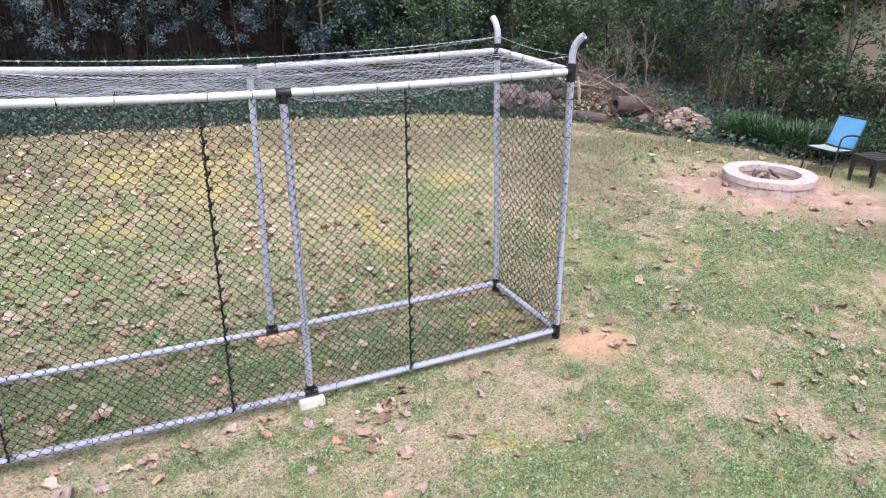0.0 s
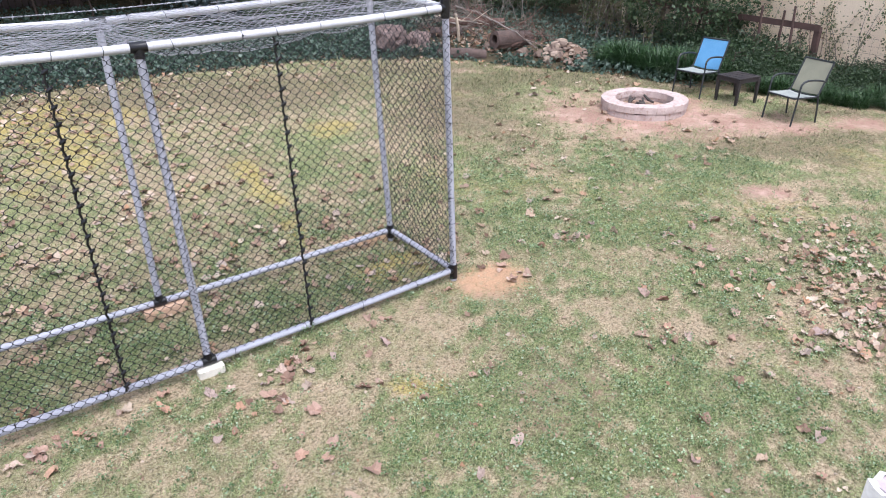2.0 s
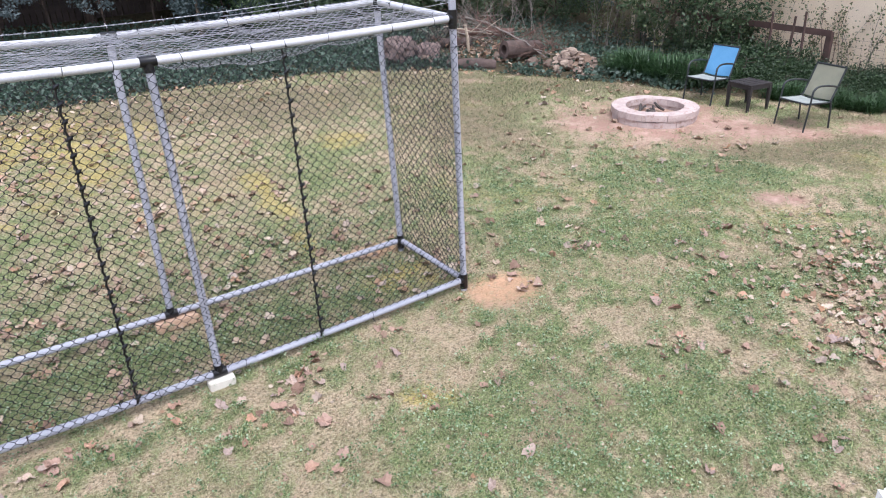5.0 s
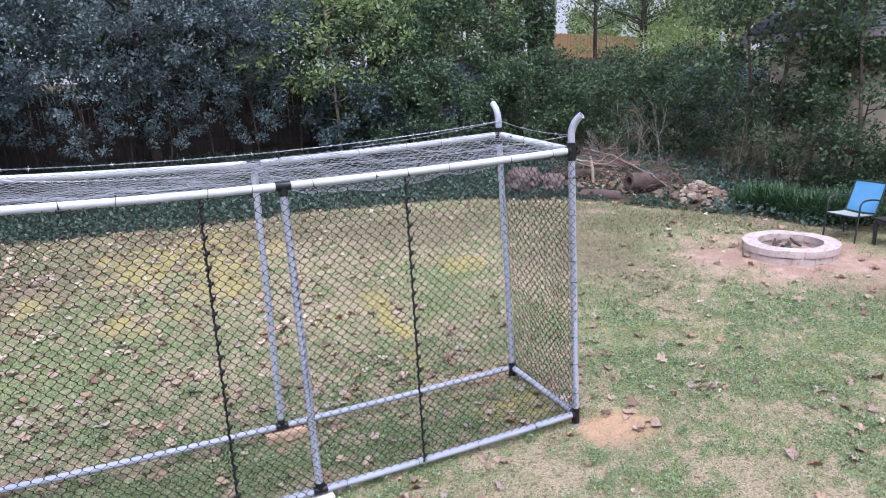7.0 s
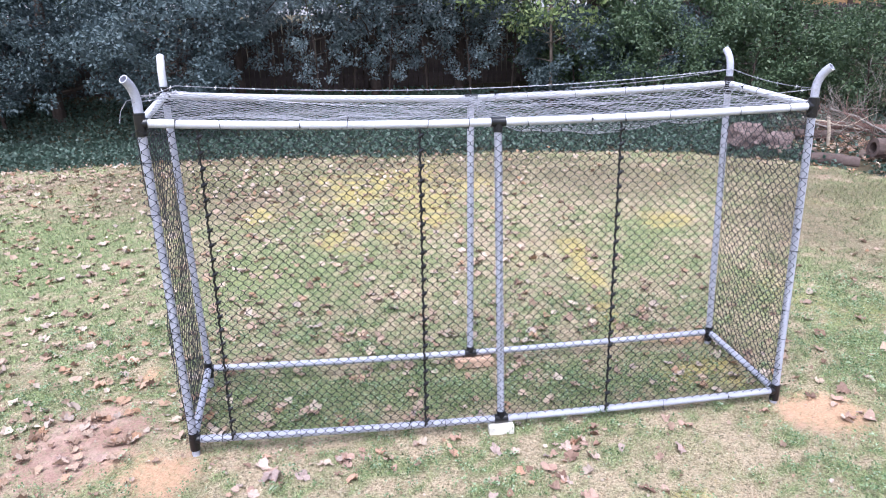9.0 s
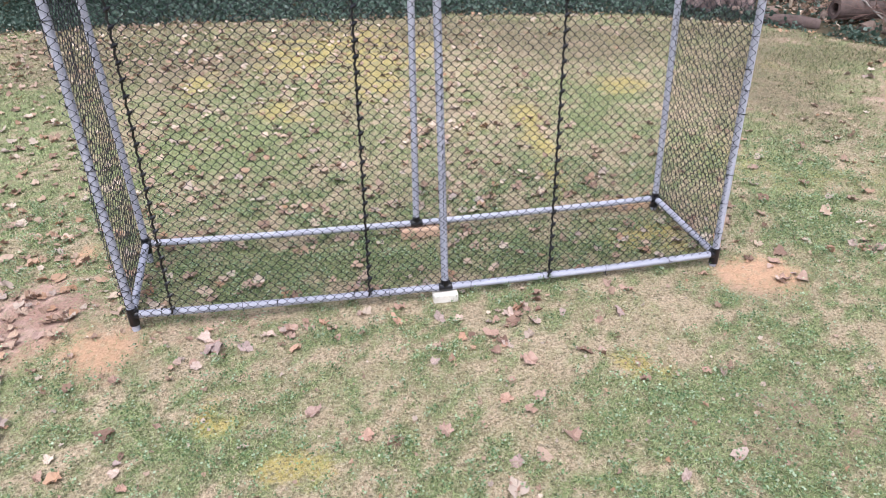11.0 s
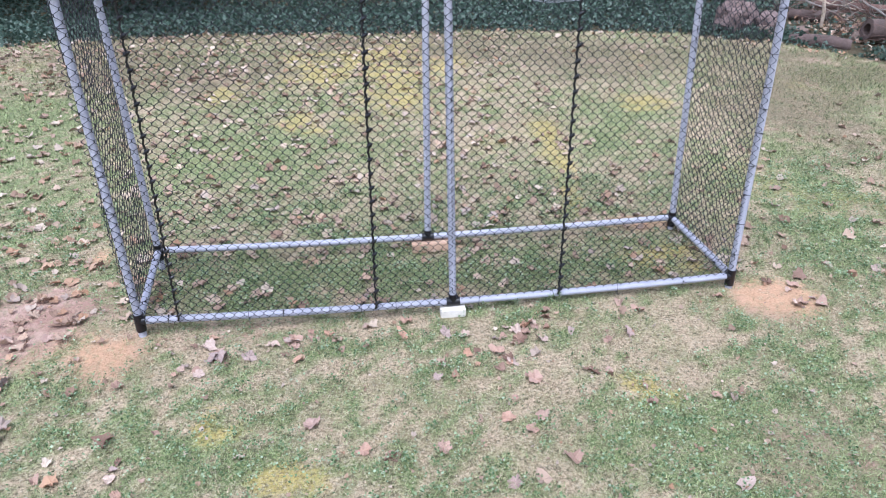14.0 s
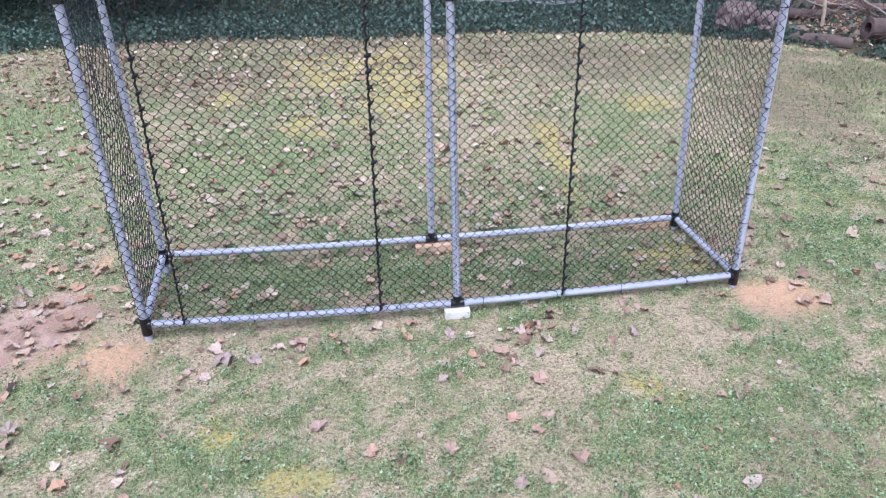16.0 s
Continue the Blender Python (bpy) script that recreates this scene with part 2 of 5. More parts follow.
def earth():
    m = Nodes("lawn_earth")
    at = m.place()

    def share(name):
        a = m.tree.nodes.new("ShaderNodeAttribute")
        a.attribute_name = name
        return a.outputs["Fac"]

    fine, mid, wide = m.noise(55, 5, 0.75, at), m.noise(9, 5, 0.7, at), m.noise(1.2, 4, 0.6, at)
    grass = m.mix(m.span(fine, 0.36, 0.64), (0.20, 0.168, 0.09), (0.49, 0.42, 0.27))
    fresh = m.mix(m.span(fine, 0.36, 0.64), (0.07, 0.11, 0.036), (0.30, 0.38, 0.16))
    straw = m.mix(m.span(fine, 0.36, 0.64), (0.27, 0.205, 0.13), (0.64, 0.50, 0.355))
    moss = m.mix(m.span(fine, 0.3, 0.7), (0.32, 0.26, 0.07), (0.55, 0.445, 0.165))
    clay = m.mix(m.span(fine, 0.25, 0.78), (0.30, 0.172, 0.138), (0.49, 0.312, 0.255))
    red = m.mix(m.span(m.noise(2.6, 5, 0.65, at), 0.45, 0.68), clay, (0.58, 0.405, 0.335))
    red = m.mix(m.span(m.noise(6.5, 6, 0.75, at), 0.5, 0.66, 0.0, 0.6), red, (0.33, 0.21, 0.165))
    red = m.mix(share("orange"), red, m.mix(m.span(fine, 0.3, 0.72), (0.40, 0.235, 0.14), (0.68, 0.44, 0.285)))
    tuft = m.noise(17, 6, 0.75, at)

    def ragged(name, by, lo, hi):
        """A share with its edge frayed by tufts."""
        edge = m.add("ShaderNodeMath")
        edge.operation = "ADD"
        m.join(share(name), edge.inputs[0])
        m.join(m.span(by, 0.3, 0.7, -0.55, 0.55), edge.inputs[1])
        return m.span(edge.outputs[0], lo, hi)

    c = m.mix(ragged("straw", tuft, 0.25, 0.9), grass, straw)
    c = m.mix(ragged("green", tuft, 0.1, 1.1), c, fresh)
    # Darker tone for dull turf and for painted shade on the grass.
    c = m.mix(ragged("dull_shaded", tuft, 0.2, 1.2), c, m.mix(m.span(fine, 0.36, 0.64), (0.085, 0.07, 0.04), (0.255, 0.205, 0.135)))
    c = m.mix(ragged("moss", tuft, 0.25, 1.0), c, moss)
    c = m.mix(m.span(m.noise(30, 6, 0.85, at), 0.50, 0.60, 0.0, 0.85), c, (0.06, 0.055, 0.03))
    c = m.mix(m.span(m.noise(41, 6, 0.8, at), 0.53, 0.63, 0.0, 0.6), c, (0.60, 0.54, 0.40))
    c = m.mix(ragged("bare", tuft, 0.25, 1.0), c, red)
    c = m.mix(m.span(m.noise(23, 5, 0.75, at), 0.60, 0.68, 0.0, 0.6), c, (0.17, 0.11, 0.08))
    bed = m.mix(m.span(mid, 0.35, 0.7), (0.045, 0.04, 0.025), (0.10, 0.075, 0.045))
    c = m.mix(share("bed"), c, bed)
    c = m.mix(m.span(wide, 0.35, 0.7, 0.0, 0.25), c, (0.12, 0.11, 0.06))
    m.bump(tuft, 0.9, 0.05)
    return m.done(c, 0.95, 0.0, 0.2)


def blades(name):
    """Grass, from straw to green by each tuft's tint."""
    m = Nodes(name)
    a = m.tree.nodes.new("ShaderNodeAttribute")
    a.attribute_name = "tint"
    sep = m.add("ShaderNodeSeparateColor")
    m.join(a.outputs["Color"], sep.inputs[0])
    r = m.add("ShaderNodeNewGeometry").outputs["Random Per Island"]
    straw = m.mix(r, (0.17, 0.12, 0.075), (0.58, 0.47, 0.34))
    green = m.mix(r, (0.045, 0.07, 0.022), (0.36, 0.42, 0.20))
    moss = m.mix(r, (0.31, 0.25, 0.07), (0.53, 0.43, 0.165))
    # Blades of dull turf and of shade, darkened in their own colour.
    dull_shaded = m.mix(r, (0.06, 0.056, 0.028), (0.26, 0.22, 0.135))
    c = m.mix(sep.outputs[2], m.mix(sep.outputs[1], m.mix(sep.outputs[0], straw, green), moss), dull_shaded)
    return m.done(c, 0.75, 0.0, 0.25)


EARTH, BLADES = earth(), blades("grass_blades")
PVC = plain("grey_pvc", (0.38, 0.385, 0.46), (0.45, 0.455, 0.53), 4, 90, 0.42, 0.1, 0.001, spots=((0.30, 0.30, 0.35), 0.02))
# The grey PVC again, paler: skylight on the top rails put into its colour.
PVC_LIT = plain("lit_pvc", (0.50, 0.50, 0.55), (0.60, 0.60, 0.64), 4, 90, 0.4, 0.1, 0.001)
BLACK = plain("black_plastic", (0.004, 0.004, 0.006), (0.008, 0.008, 0.012), 8, 120, 0.28, 0.2, 0.001)
NET = plain("black_coated_wire", (0.010, 0.010, 0.015), (0.018, 0.018, 0.025), 8, 150, 0.55, 0.1, 0.0005)
ZINC = plain("galvanised_wire", (0.34, 0.34, 0.38), (0.48, 0.48, 0.52), 12, 150, 0.45, 0.1, 0.0005, 0.35)
CONCRETE = plain("pale_concrete", (0.62, 0.58, 0.52), (0.74, 0.70, 0.63), 9, 120, 0.9, 0.5, 0.003)
CLAYBRICK = plain("clay_paver", (0.52, 0.34, 0.235), (0.60, 0.42, 0.30), 9, 120, 0.9, 0.5, 0.003)
RINGSTONE = plain("cast_stone", (0.45, 0.355, 0.335), (0.58, 0.485, 0.46), 7, 80, 0.92, 0.8, 0.010, spots=((0.34, 0.24, 0.21), 0.06))
ASH = plain("ash_and_char", (0.07, 0.06, 0.058), (0.17, 0.14, 0.135), 14, 60, 0.95, 0.8, 0.02)
CHAR = plain("charred_wood", (0.03, 0.026, 0.024), (0.10, 0.08, 0.07), 18, 80, 0.9, 0.7, 0.008)
STEEL = plain("dark_painted_steel", (0.018, 0.022, 0.026), (0.03, 0.034, 0.038), 9, 120, 0.5, 0.1, 0.0005)
TABLEWOOD = plain("dark_resin_wood", (0.02, 0.017, 0.019), (0.04, 0.034, 0.036), 10, 90, 0.6, 0.2, 0.001)
BARK = plain("grey_bark", (0.11, 0.085, 0.065), (0.20, 0.16, 0.13), 5, 40, 0.95, 0.9, 0.02)
DARKBARK = plain("dark_bark", (0.045, 0.032, 0.026), (0.085, 0.06, 0.05), 5, 40, 0.95, 0.9, 0.02)
LOGBARK = plain("weathered_log", (0.07, 0.048, 0.043), (0.135, 0.096, 0.085), 6, 50, 0.95, 0.9, 0.015, spots=((0.10, 0.07, 0.055), 0.05))
CUTWOOD = plain("split_wood", (0.40, 0.32, 0.24), (0.54, 0.45, 0.36), 10, 80, 0.85, 0.5, 0.005)
TWIG = plain("grey_twig", (0.15, 0.13, 0.115), (0.26, 0.23, 0.205), 10, 90, 0.9, 0.3, 0.002)
REDTWIG = plain("red_brown_brush", (0.10, 0.056, 0.046), (0.19, 0.115, 0.092), 10, 90, 0.9, 0.3, 0.002)
ROCK = plain("field_stone", (0.12, 0.085, 0.068), (0.24, 0.175, 0.14), 6, 50, 0.92, 0.7, 0.01, spots=((0.24, 0.20, 0.17), 0.03))
PALESTONE = plain("buff_stone", (0.24, 0.18, 0.14), (0.38, 0.30, 0.24), 8, 60, 0.92, 0.6, 0.008)
EARTHHEAP = plain("brown_soil", (0.13, 0.085, 0.06), (0.22, 0.15, 0.11), 8, 60, 0.95, 0.8, 0.02)
PINKROCK = plain("pinkish_stone", (0.12, 0.085, 0.08), (0.27, 0.195, 0.18), 9, 50, 0.92, 0.9, 0.03, spots=((0.12, 0.095, 0.085), 0.09))
FENCEWOOD = plain("dark_weathered_boards", (0.048, 0.036, 0.035), (0.092, 0.068, 0.064), 3, 60, 0.9, 0.5, 0.004)
RAILWOOD = plain("brown_stained_rail", (0.065, 0.038, 0.034), (0.11, 0.064, 0.056), 4, 60, 0.85, 0.4, 0.003)
TANFENCE = plain("tan_cedar_boards", (0.24, 0.145, 0.07), (0.34, 0.21, 0.11), 3, 40, 0.85, 0.4, 0.003)
STUCCO = plain("beige_stucco", (0.83, 0.68, 0.52), (0.88, 0.74, 0.585), 1.2, 45, 0.92, 0.35, 0.004, spots=((0.55, 0.43, 0.31), -0.02))
ROOFING = plain("grey_shingle", (0.07, 0.07, 0.08), (0.12, 0.12, 0.13), 3, 40, 0.9, 0.5, 0.006)
WHITEPAINT = plain("flaking_white_paint", (0.80, 0.79, 0.80), (0.86, 0.85, 0.86), 8, 90, 0.6, 0.3, 0.002)
GREYWOOD = plain("mauve_grey_wood", (0.40, 0.34, 0.37), (0.50, 0.43, 0.46), 8, 90, 0.85, 0.4, 0.003)


def sling(name, a, b, line):
    m = Nodes(name)
    at = m.place()
    w = m.add("ShaderNodeTexWave", Scale=90.0, Distortion=0.4)
    m.join(at, w.inputs["Vector"])
    c = m.mix(m.span(m.noise(5, 4, 0.6, at), 0.3, 0.7), a, b)
    c = m.mix(m.span(w.outputs["Fac"], 0.2, 0.8, 0.0, 0.35), c, line)
    m.bump(w.outputs["Fac"], 0.2, 0.001)
    return m.done(c, 0.75, 0.0, 0.3)


BLUE_SLING = sling("blue_woven_sling", (0.10, 0.26, 0.47), (0.13, 0.31, 0.53), (0.06, 0.19, 0.38))
TAN_SLING = sling("olive_grey_sling", (0.22, 0.22, 0.17), (0.28, 0.275, 0.21), (0.16, 0.16, 0.12))
PALE_SLING = sling("pale_seat_sling", (0.255, 0.275, 0.265), (0.325, 0.35, 0.33), (0.19, 0.205, 0.2))
DRYLEAF = leafy("dry_leaf", ((0.22, 0.14, 0.10), (0.34, 0.24, 0.18), (0.46, 0.35, 0.27), (0.36, 0.21, 0.125), (0.60, 0.50, 0.40), (0.38, 0.31, 0.27)), 0.8, 0.25, 0.12)
HOLLY = leafy("dark_evergreen_leaf", ((0.045, 0.068, 0.07), (0.085, 0.118, 0.126), (0.15, 0.195, 0.21), (0.06, 0.09, 0.094)), 0.55, 0.4, 0.28)
# HOLLY lightened to grey-green, bluish haze put into the leaf colour.
HOLLY_HAZED = leafy("hazed_evergreen_leaf", ((0.09, 0.125, 0.132), (0.165, 0.21, 0.225), (0.27, 0.325, 0.345), (0.12, 0.16, 0.168)), 0.55, 0.4, 0.35)
# Brightened copy of HOLLY: the sky's sheen on upper leaves, as colour.
HOLLY_LIT = leafy("lit_evergreen_leaf", ((0.20, 0.25, 0.27), (0.33, 0.39, 0.42), (0.52, 0.57, 0.60), (0.26, 0.32, 0.34)), 0.5, 0.5, 0.42)
OAK = leafy("mid_green_leaf", ((0.036, 0.064, 0.034), (0.07, 0.112, 0.056), (0.135, 0.185, 0.092), (0.05, 0.085, 0.044)), 0.5, 0.4, 0.3)
LIGHT = leafy("yellowing_leaf", ((0.15, 0.21, 0.075), (0.26, 0.34, 0.13), (0.38, 0.43, 0.19), (0.10, 0.165, 0.055)), 0.5, 0.4, 0.5)
IVY = leafy("ivy_leaf", ((0.042, 0.075, 0.056), (0.075, 0.12, 0.09), (0.14, 0.185, 0.15), (0.052, 0.092, 0.066)), 0.5, 0.4, 0.2)
STRAP = leafy("strap_leaf", ((0.016, 0.042, 0.015), (0.034, 0.08, 0.025), (0.055, 0.115, 0.038)), 0.5, 0.5, 0.2)
WEED = leafy("weed_leaf", ((0.06, 0.085, 0.035), (0.11, 0.14, 0.06), (0.16, 0.17, 0.085), (0.20, 0.16, 0.10)), 0.6, 0.3, 0.25)
BRAMBLE = leafy("bramble_leaf", ((0.016, 0.034, 0.016), (0.032, 0.06, 0.026), (0.06, 0.095, 0.04), (0.022, 0.045, 0.02)), 0.5, 0.4, 0.2)
VINE = leafy("blue_grey_vine_leaf", ((0.09, 0.12, 0.11), (0.15, 0.19, 0.19), (0.22, 0.26, 0.28)), 0.5, 0.4, 0.2)


# ---- shapes ----
class Shape:
    """Points and faces gathered into one mesh."""

    def __init__(self):
        self.v, self.f = [], []

    def put(self, points, faces):
        n = len(self.v)
        self.v += [tuple(map(float, p)) for p in points]
        self.f += [tuple(i + n for i in f) for f in faces]
        return self

    def tube(self, points, radius, sides=10, cap=True, hollow=0.0):
        pts = [Vector(p) for p in points]
        radii = radius if isinstance(radius, (list, tuple)) else [radius] * len(pts)
        d0 = (pts[1] - pts[0]).normalized()
        side = d0.orthogonal().normalized()
        rings, n = [], len(pts)
        for i, p in enumerate(pts):
            d = (pts[min(i + 1, n - 1)] - pts[max(i - 1, 0)]).normalized()
            side = (side - d * side.dot(d)).normalized()
            up = d.cross(side)
            rings.append([p + (side * math.cos(a) + up * math.sin(a)) * radii[i] for a in (2 * math.pi * k / sides for k in range(sides))])
        if hollow:
            for i in range(n - 1, max(-1, n - 4), -1):
                rings.append([pts[i] + (q - pts[i]) * hollow for q in rings[i]])
        v = [q for r in rings for q in r]
        f = [(i * sides + k, i * sides + (k + 1) % sides, (i + 1) * sides + (k + 1) % sides, (i + 1) * sides + k) for i in range(len(rings) - 1) for k in range(sides)]
        if cap:
            f.append(tuple(range(sides))[::-1])
            f.append(tuple((len(rings) - 1) * sides + k for k in range(sides)))
        return self.put(v, f)

    def box(self, lo, hi, turn=None, bevel=0.0):
        bm = bmesh.new()
        size = [b - a for a, b in zip(lo, hi)]
        mid = [(a + b) / 2 for a, b in zip(lo, hi)]
        bmesh.ops.create_cube(bm, size=1.0, matrix=Matrix.Translation(mid) @ Matrix.Diagonal((*size, 1)))
        if bevel:
            bmesh.ops.bevel(bm, geom=list(bm.edges), offset=bevel, segments=2, affect="EDGES")
        return self.take(bm, turn)

    def take(self, bm, turn=None):
        if turn is not None:
            bmesh.ops.transform(bm, matrix=turn, verts=bm.verts)
        bm.verts.index_update()
        self.put([v.co for v in bm.verts], [[v.index for v in f.verts] for f in bm.faces])
        bm.free()
        return self

    def lump(self, centre, size, seed=0, rough=0.35, detail=2, squash=1.0):
        bm = bmesh.new()
        bmesh.ops.create_icosphere(bm, subdivisions=detail, radius=1.0)
        off = Vector((seed * 3.1, seed * 1.7, seed * 2.3))
        for v in bm.verts:
            k = 1 + rough * noise.noise(v.co * 1.3 + off) + rough * 0.4 * noise.noise(v.co * 3.5 + off)
            v.co = Vector((v.co.x * size[0], v.co.y * size[1], v.co.z * size[2])) * k + Vector(centre)
        return self.take(bm)


def mesh_of(name, shape, material, smooth=True):
    me = bpy.data.meshes.new(name)
    me.from_pydata(shape.v, [], shape.f)
    me.materials.append(material)
    if smooth:
        me.polygons.foreach_set("use_smooth", [True] * len(me.polygons))
        me.set_sharp_from_angle(angle=radians(38))
    me.update()
    return me


def quick_mesh(name, verts, faces, material, smooth=False):
    """A mesh from arrays: verts (n, 3), faces (m, 3 or 4)."""
    me = bpy.data.meshes.new(name)
    k = faces.shape[1]
    me.vertices.add(len(verts))
    me.vertices.foreach_set("co", np.ascontiguousarray(verts, np.float32).ravel())
    me.loops.add(faces.size)
    me.loops.foreach_set("vertex_index", np.ascontiguousarray(faces, np.int32).ravel())
    me.polygons.add(len(faces))
    me.polygons.foreach_set("loop_start", np.arange(0, faces.size, k, dtype=np.int32))
    me.polygons.foreach_set("loop_total", np.full(len(faces), k, np.int32))
    if smooth:
        me.polygons.foreach_set("use_smooth", np.ones(len(faces), bool))
    me.materials.append(material)
    me.update(calc_edges=True)
    me.validate()
    return me


def part(name, shape, material, parent, label="", smooth=True):
    ob = new(name, mesh_of(name, shape, material, smooth) if isinstance(shape, Shape) else shape)
    ob.parent = parent
    return tagged(ob, label)


def thing(name, at, label, category, group="", turn=0.0):
    ob = new(name)
    ob.empty_display_size = 0.1
    ob.matrix_basis = pose(*at, 0, 0, turn)
    return tagged(ob, label, category, group)


def single(name, shape, material, at, label, category, group="", turn=0.0, smooth=True):
    ob = new(name, mesh_of(name, shape, material, smooth))
    ob.matrix_basis = pose(*at, 0, 0, turn)
    return tagged(ob, label, category, group)


# ---- ground ----
def ground():
    near_x, near_y = np.arange(-9, 17.01, 0.1), np.arange(-8, 16.01, 0.1)
    far = np.array([0.4, 1, 2, 3.5, 6, 9, 14, 22, 35, 60, 110, 200, 400])
    xs = np.concatenate([-9 - far[::-1], near_x, 17 + far])
    ys = np.concatenate([-8 - far[::-1], near_y, 16 + far])
    gx, gy = np.meshgrid(xs, ys)
    x, y = gx.ravel(), gy.ravel()
    z = gz(x, y) + 0.035 * (fbm(x * 0.8, y * 0.8, 3) - 0.5) + 0.012 * (fbm(x * 5, y * 5, 4) - 0.5)
    nx, ny = len(xs), len(ys)
    i = (np.arange(ny - 1)[:, None] * nx + np.arange(nx - 1)[None]).ravel()
    me = quick_mesh("ground", np.column_stack([x, y, z]), np.column_stack([i, i + 1, i + nx + 1, i + nx]), EARTH, True)
    bare, moss, green, straw = lawn(x, y)
    bed = np.clip(beyond(x, y) / 0.35 + 0.3, 0, 1)
    orange = cover(x, y, ORANGE, 131, 0.8)
    for name, values in (("orange", orange), ("dull_shaded", cover(x, y, DULL_SHADED, 161, 1.0)), ("bare", bare), ("moss", moss), ("green", green), ("straw", straw), ("bed", bed)):
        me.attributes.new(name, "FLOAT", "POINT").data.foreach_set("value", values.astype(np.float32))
    tagged(new("ground", me), "patchy autumn lawn with moss, straw and bare red clay", "ground", kind="structure")


ground()

# ---- the pipe cage ----
FBL, FBM, FBR = Vector((0, 0, 0.10)), Vector((2.466, 0.062, -0.015)), Vector((4.91, 0, 0.042))
BBL, BBM, BBR = Vector((-0.068, 1.10, 0.138)), Vector((2.40, 1.13, 0.06)), Vector((4.87, 1.092, 0.092))
FTL, FTM, FTR = Vector((-0.04, 0.026, 2.555)), Vector((2.445, 0.18, 2.448)), Vector((4.90, 0.06, 2.495))
BTL, BTM, BTR = Vector((-0.115, 1.12, 2.625)), Vector((2.415, 1.135, 2.515)), Vector((4.808, 1.145, 2.567))
cage = thing("pipe_cage", (0, 0, 0), "grey plastic pipe cage with black netting and barbed wire", "cage")


def pipe(name, points, material=PVC, label="", r=0.03, hollow=0.0):
    return part(name, Shape().tube(points, r, 14, True, hollow), material, cage, label)


def bowed(a, b, drop=0.0):
    """Points from a to b, sagging."""
    return [a.lerp(b, t) - Vector((0, 0, drop * 4 * t * (1 - t))) for t in (0, 0.17, 0.33, 0.5, 0.67, 0.83, 1)]


rails, posts = {}, {}
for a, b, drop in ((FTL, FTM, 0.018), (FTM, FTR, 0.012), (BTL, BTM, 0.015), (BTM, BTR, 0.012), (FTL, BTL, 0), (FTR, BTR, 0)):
    rails[a.freeze(), b.freeze()] = pipe("top_rail", bowed(a, b, drop), PVC_LIT)
for a, b, drop in ((FBL, FBM, 0.012), (FBM, FBR, 0.012), (BBL, BBM, 0.01), (BBM, BBR, 0.008), (FBL, BBL, 0), (FBR, BBR, 0)):
    rails[a.freeze(), b.freeze()] = pipe("bottom_rail", bowed(a, b, drop))
for lo, hi in ((FBL, FTL), (FBR, FTR), (BBL, BTL), (BBR, BTR)):
    down = Vector((lo.x, lo.y, float(gz(lo.x, lo.y)) - 0.12))
    posts[lo.freeze()] = posts[hi.freeze()] = rails[lo.freeze(), hi.freeze()] = pipe("corner_post", [down, lo, lo.lerp(hi, 0.5), hi, hi + Vector((0, 0, 0.06))])
posts[FBM.freeze()] = posts[FTM.freeze()] = pipe("middle_post", [FBM, FBM.lerp(FTM, 0.5), FTM])
posts[BBM.freeze()] = posts[BTM.freeze()] = pipe("middle_post", [BBM, BBM.lerp(BTM, 0.5), BTM])
for base, out in ((FTL, (-0.5, -1.0)), (FTR, (0.55, -0.9)), (BTL, (-0.15, 1.0)), (BTR, (-0.1, 1.0))):
    o = Vector((*out, 0)).normalized()
    pts, p, ang = [base + Vector((0, 0, 0.07)), base + Vector((0, 0, 0.14))], base + Vector((0, 0, 0.14)), 0.0
    for k in range(7):
        ang += radians(7.5)
        p = p + (Vector((0, 0, math.cos(ang))) + o * math.sin(ang)) * 0.027
        pts.append(p)
    pipe("bent_pipe_end", pts, PVC_LIT if base in (BTL,) else PVC, "open pipe end bent outwards", 0.031, 0.78)


DOWN, UP = Vector((0, 0, -1)), Vector((0, 0, 1))
for p, arms in ((FTL, (FTM, BTL, FBL)), (FTR, (FTM, BTR, FBR)), (BTL, (BTM, FTL, BBL)), (BTR, (BTM, FTR, BBR)), (FBL, (FBM, BBL, FTL)),
                (FBR, (FBM, BBR, FTR)), (BBL, (BBM, FBL, BTL)), (BBR, (BBM, FBR, BTR))):
    s = Shape()
    lift = p + UP * 0.065 if p.z > 1 else p + DOWN * 0.09
    foot = p + DOWN * 0.085 if p.z > 1 else p + UP * 0.06
    s.tube([foot, lift], 0.039, 14)
    for a in arms[:2]:
        d = (a - p).normalized()
        s.tube([p, p + d * 0.05], 0.037, 12)
    part("corner_fitting", s, BLACK, posts[p], "black corner fitting")
for p, left, right, post in ((FTM, FTL, FTR, FBM), (BTM, BTL, BTR, BBM), (FBM, FBL, FBR, FTM), (BBM, BBL, BBR, BTM)):
    s = Shape()
    s.tube([p + (left - p).normalized() * 0.058, p, p + (right - p).normalized() * 0.058], 0.0375, 14)
    s.tube([p, p + (post - p).normalized() * 0.072], 0.0365, 14)
    part("tee_fitting", s, BLACK, posts[p], "black tee fitting")


def patch(a, b, c, d, out=(0, 0, 0)):
    """A surface between the edge a to b below and d to c above."""
    a, b, c, d = (np.array(v, float) + np.array(out) for v in (a, b, c, d))
    return lambda u, v: ((1 - u) * (1 - v))[..., None] * a + (u * (1 - v))[..., None] * b + (u * v)[..., None] * c + ((1 - u) * v)[..., None] * d


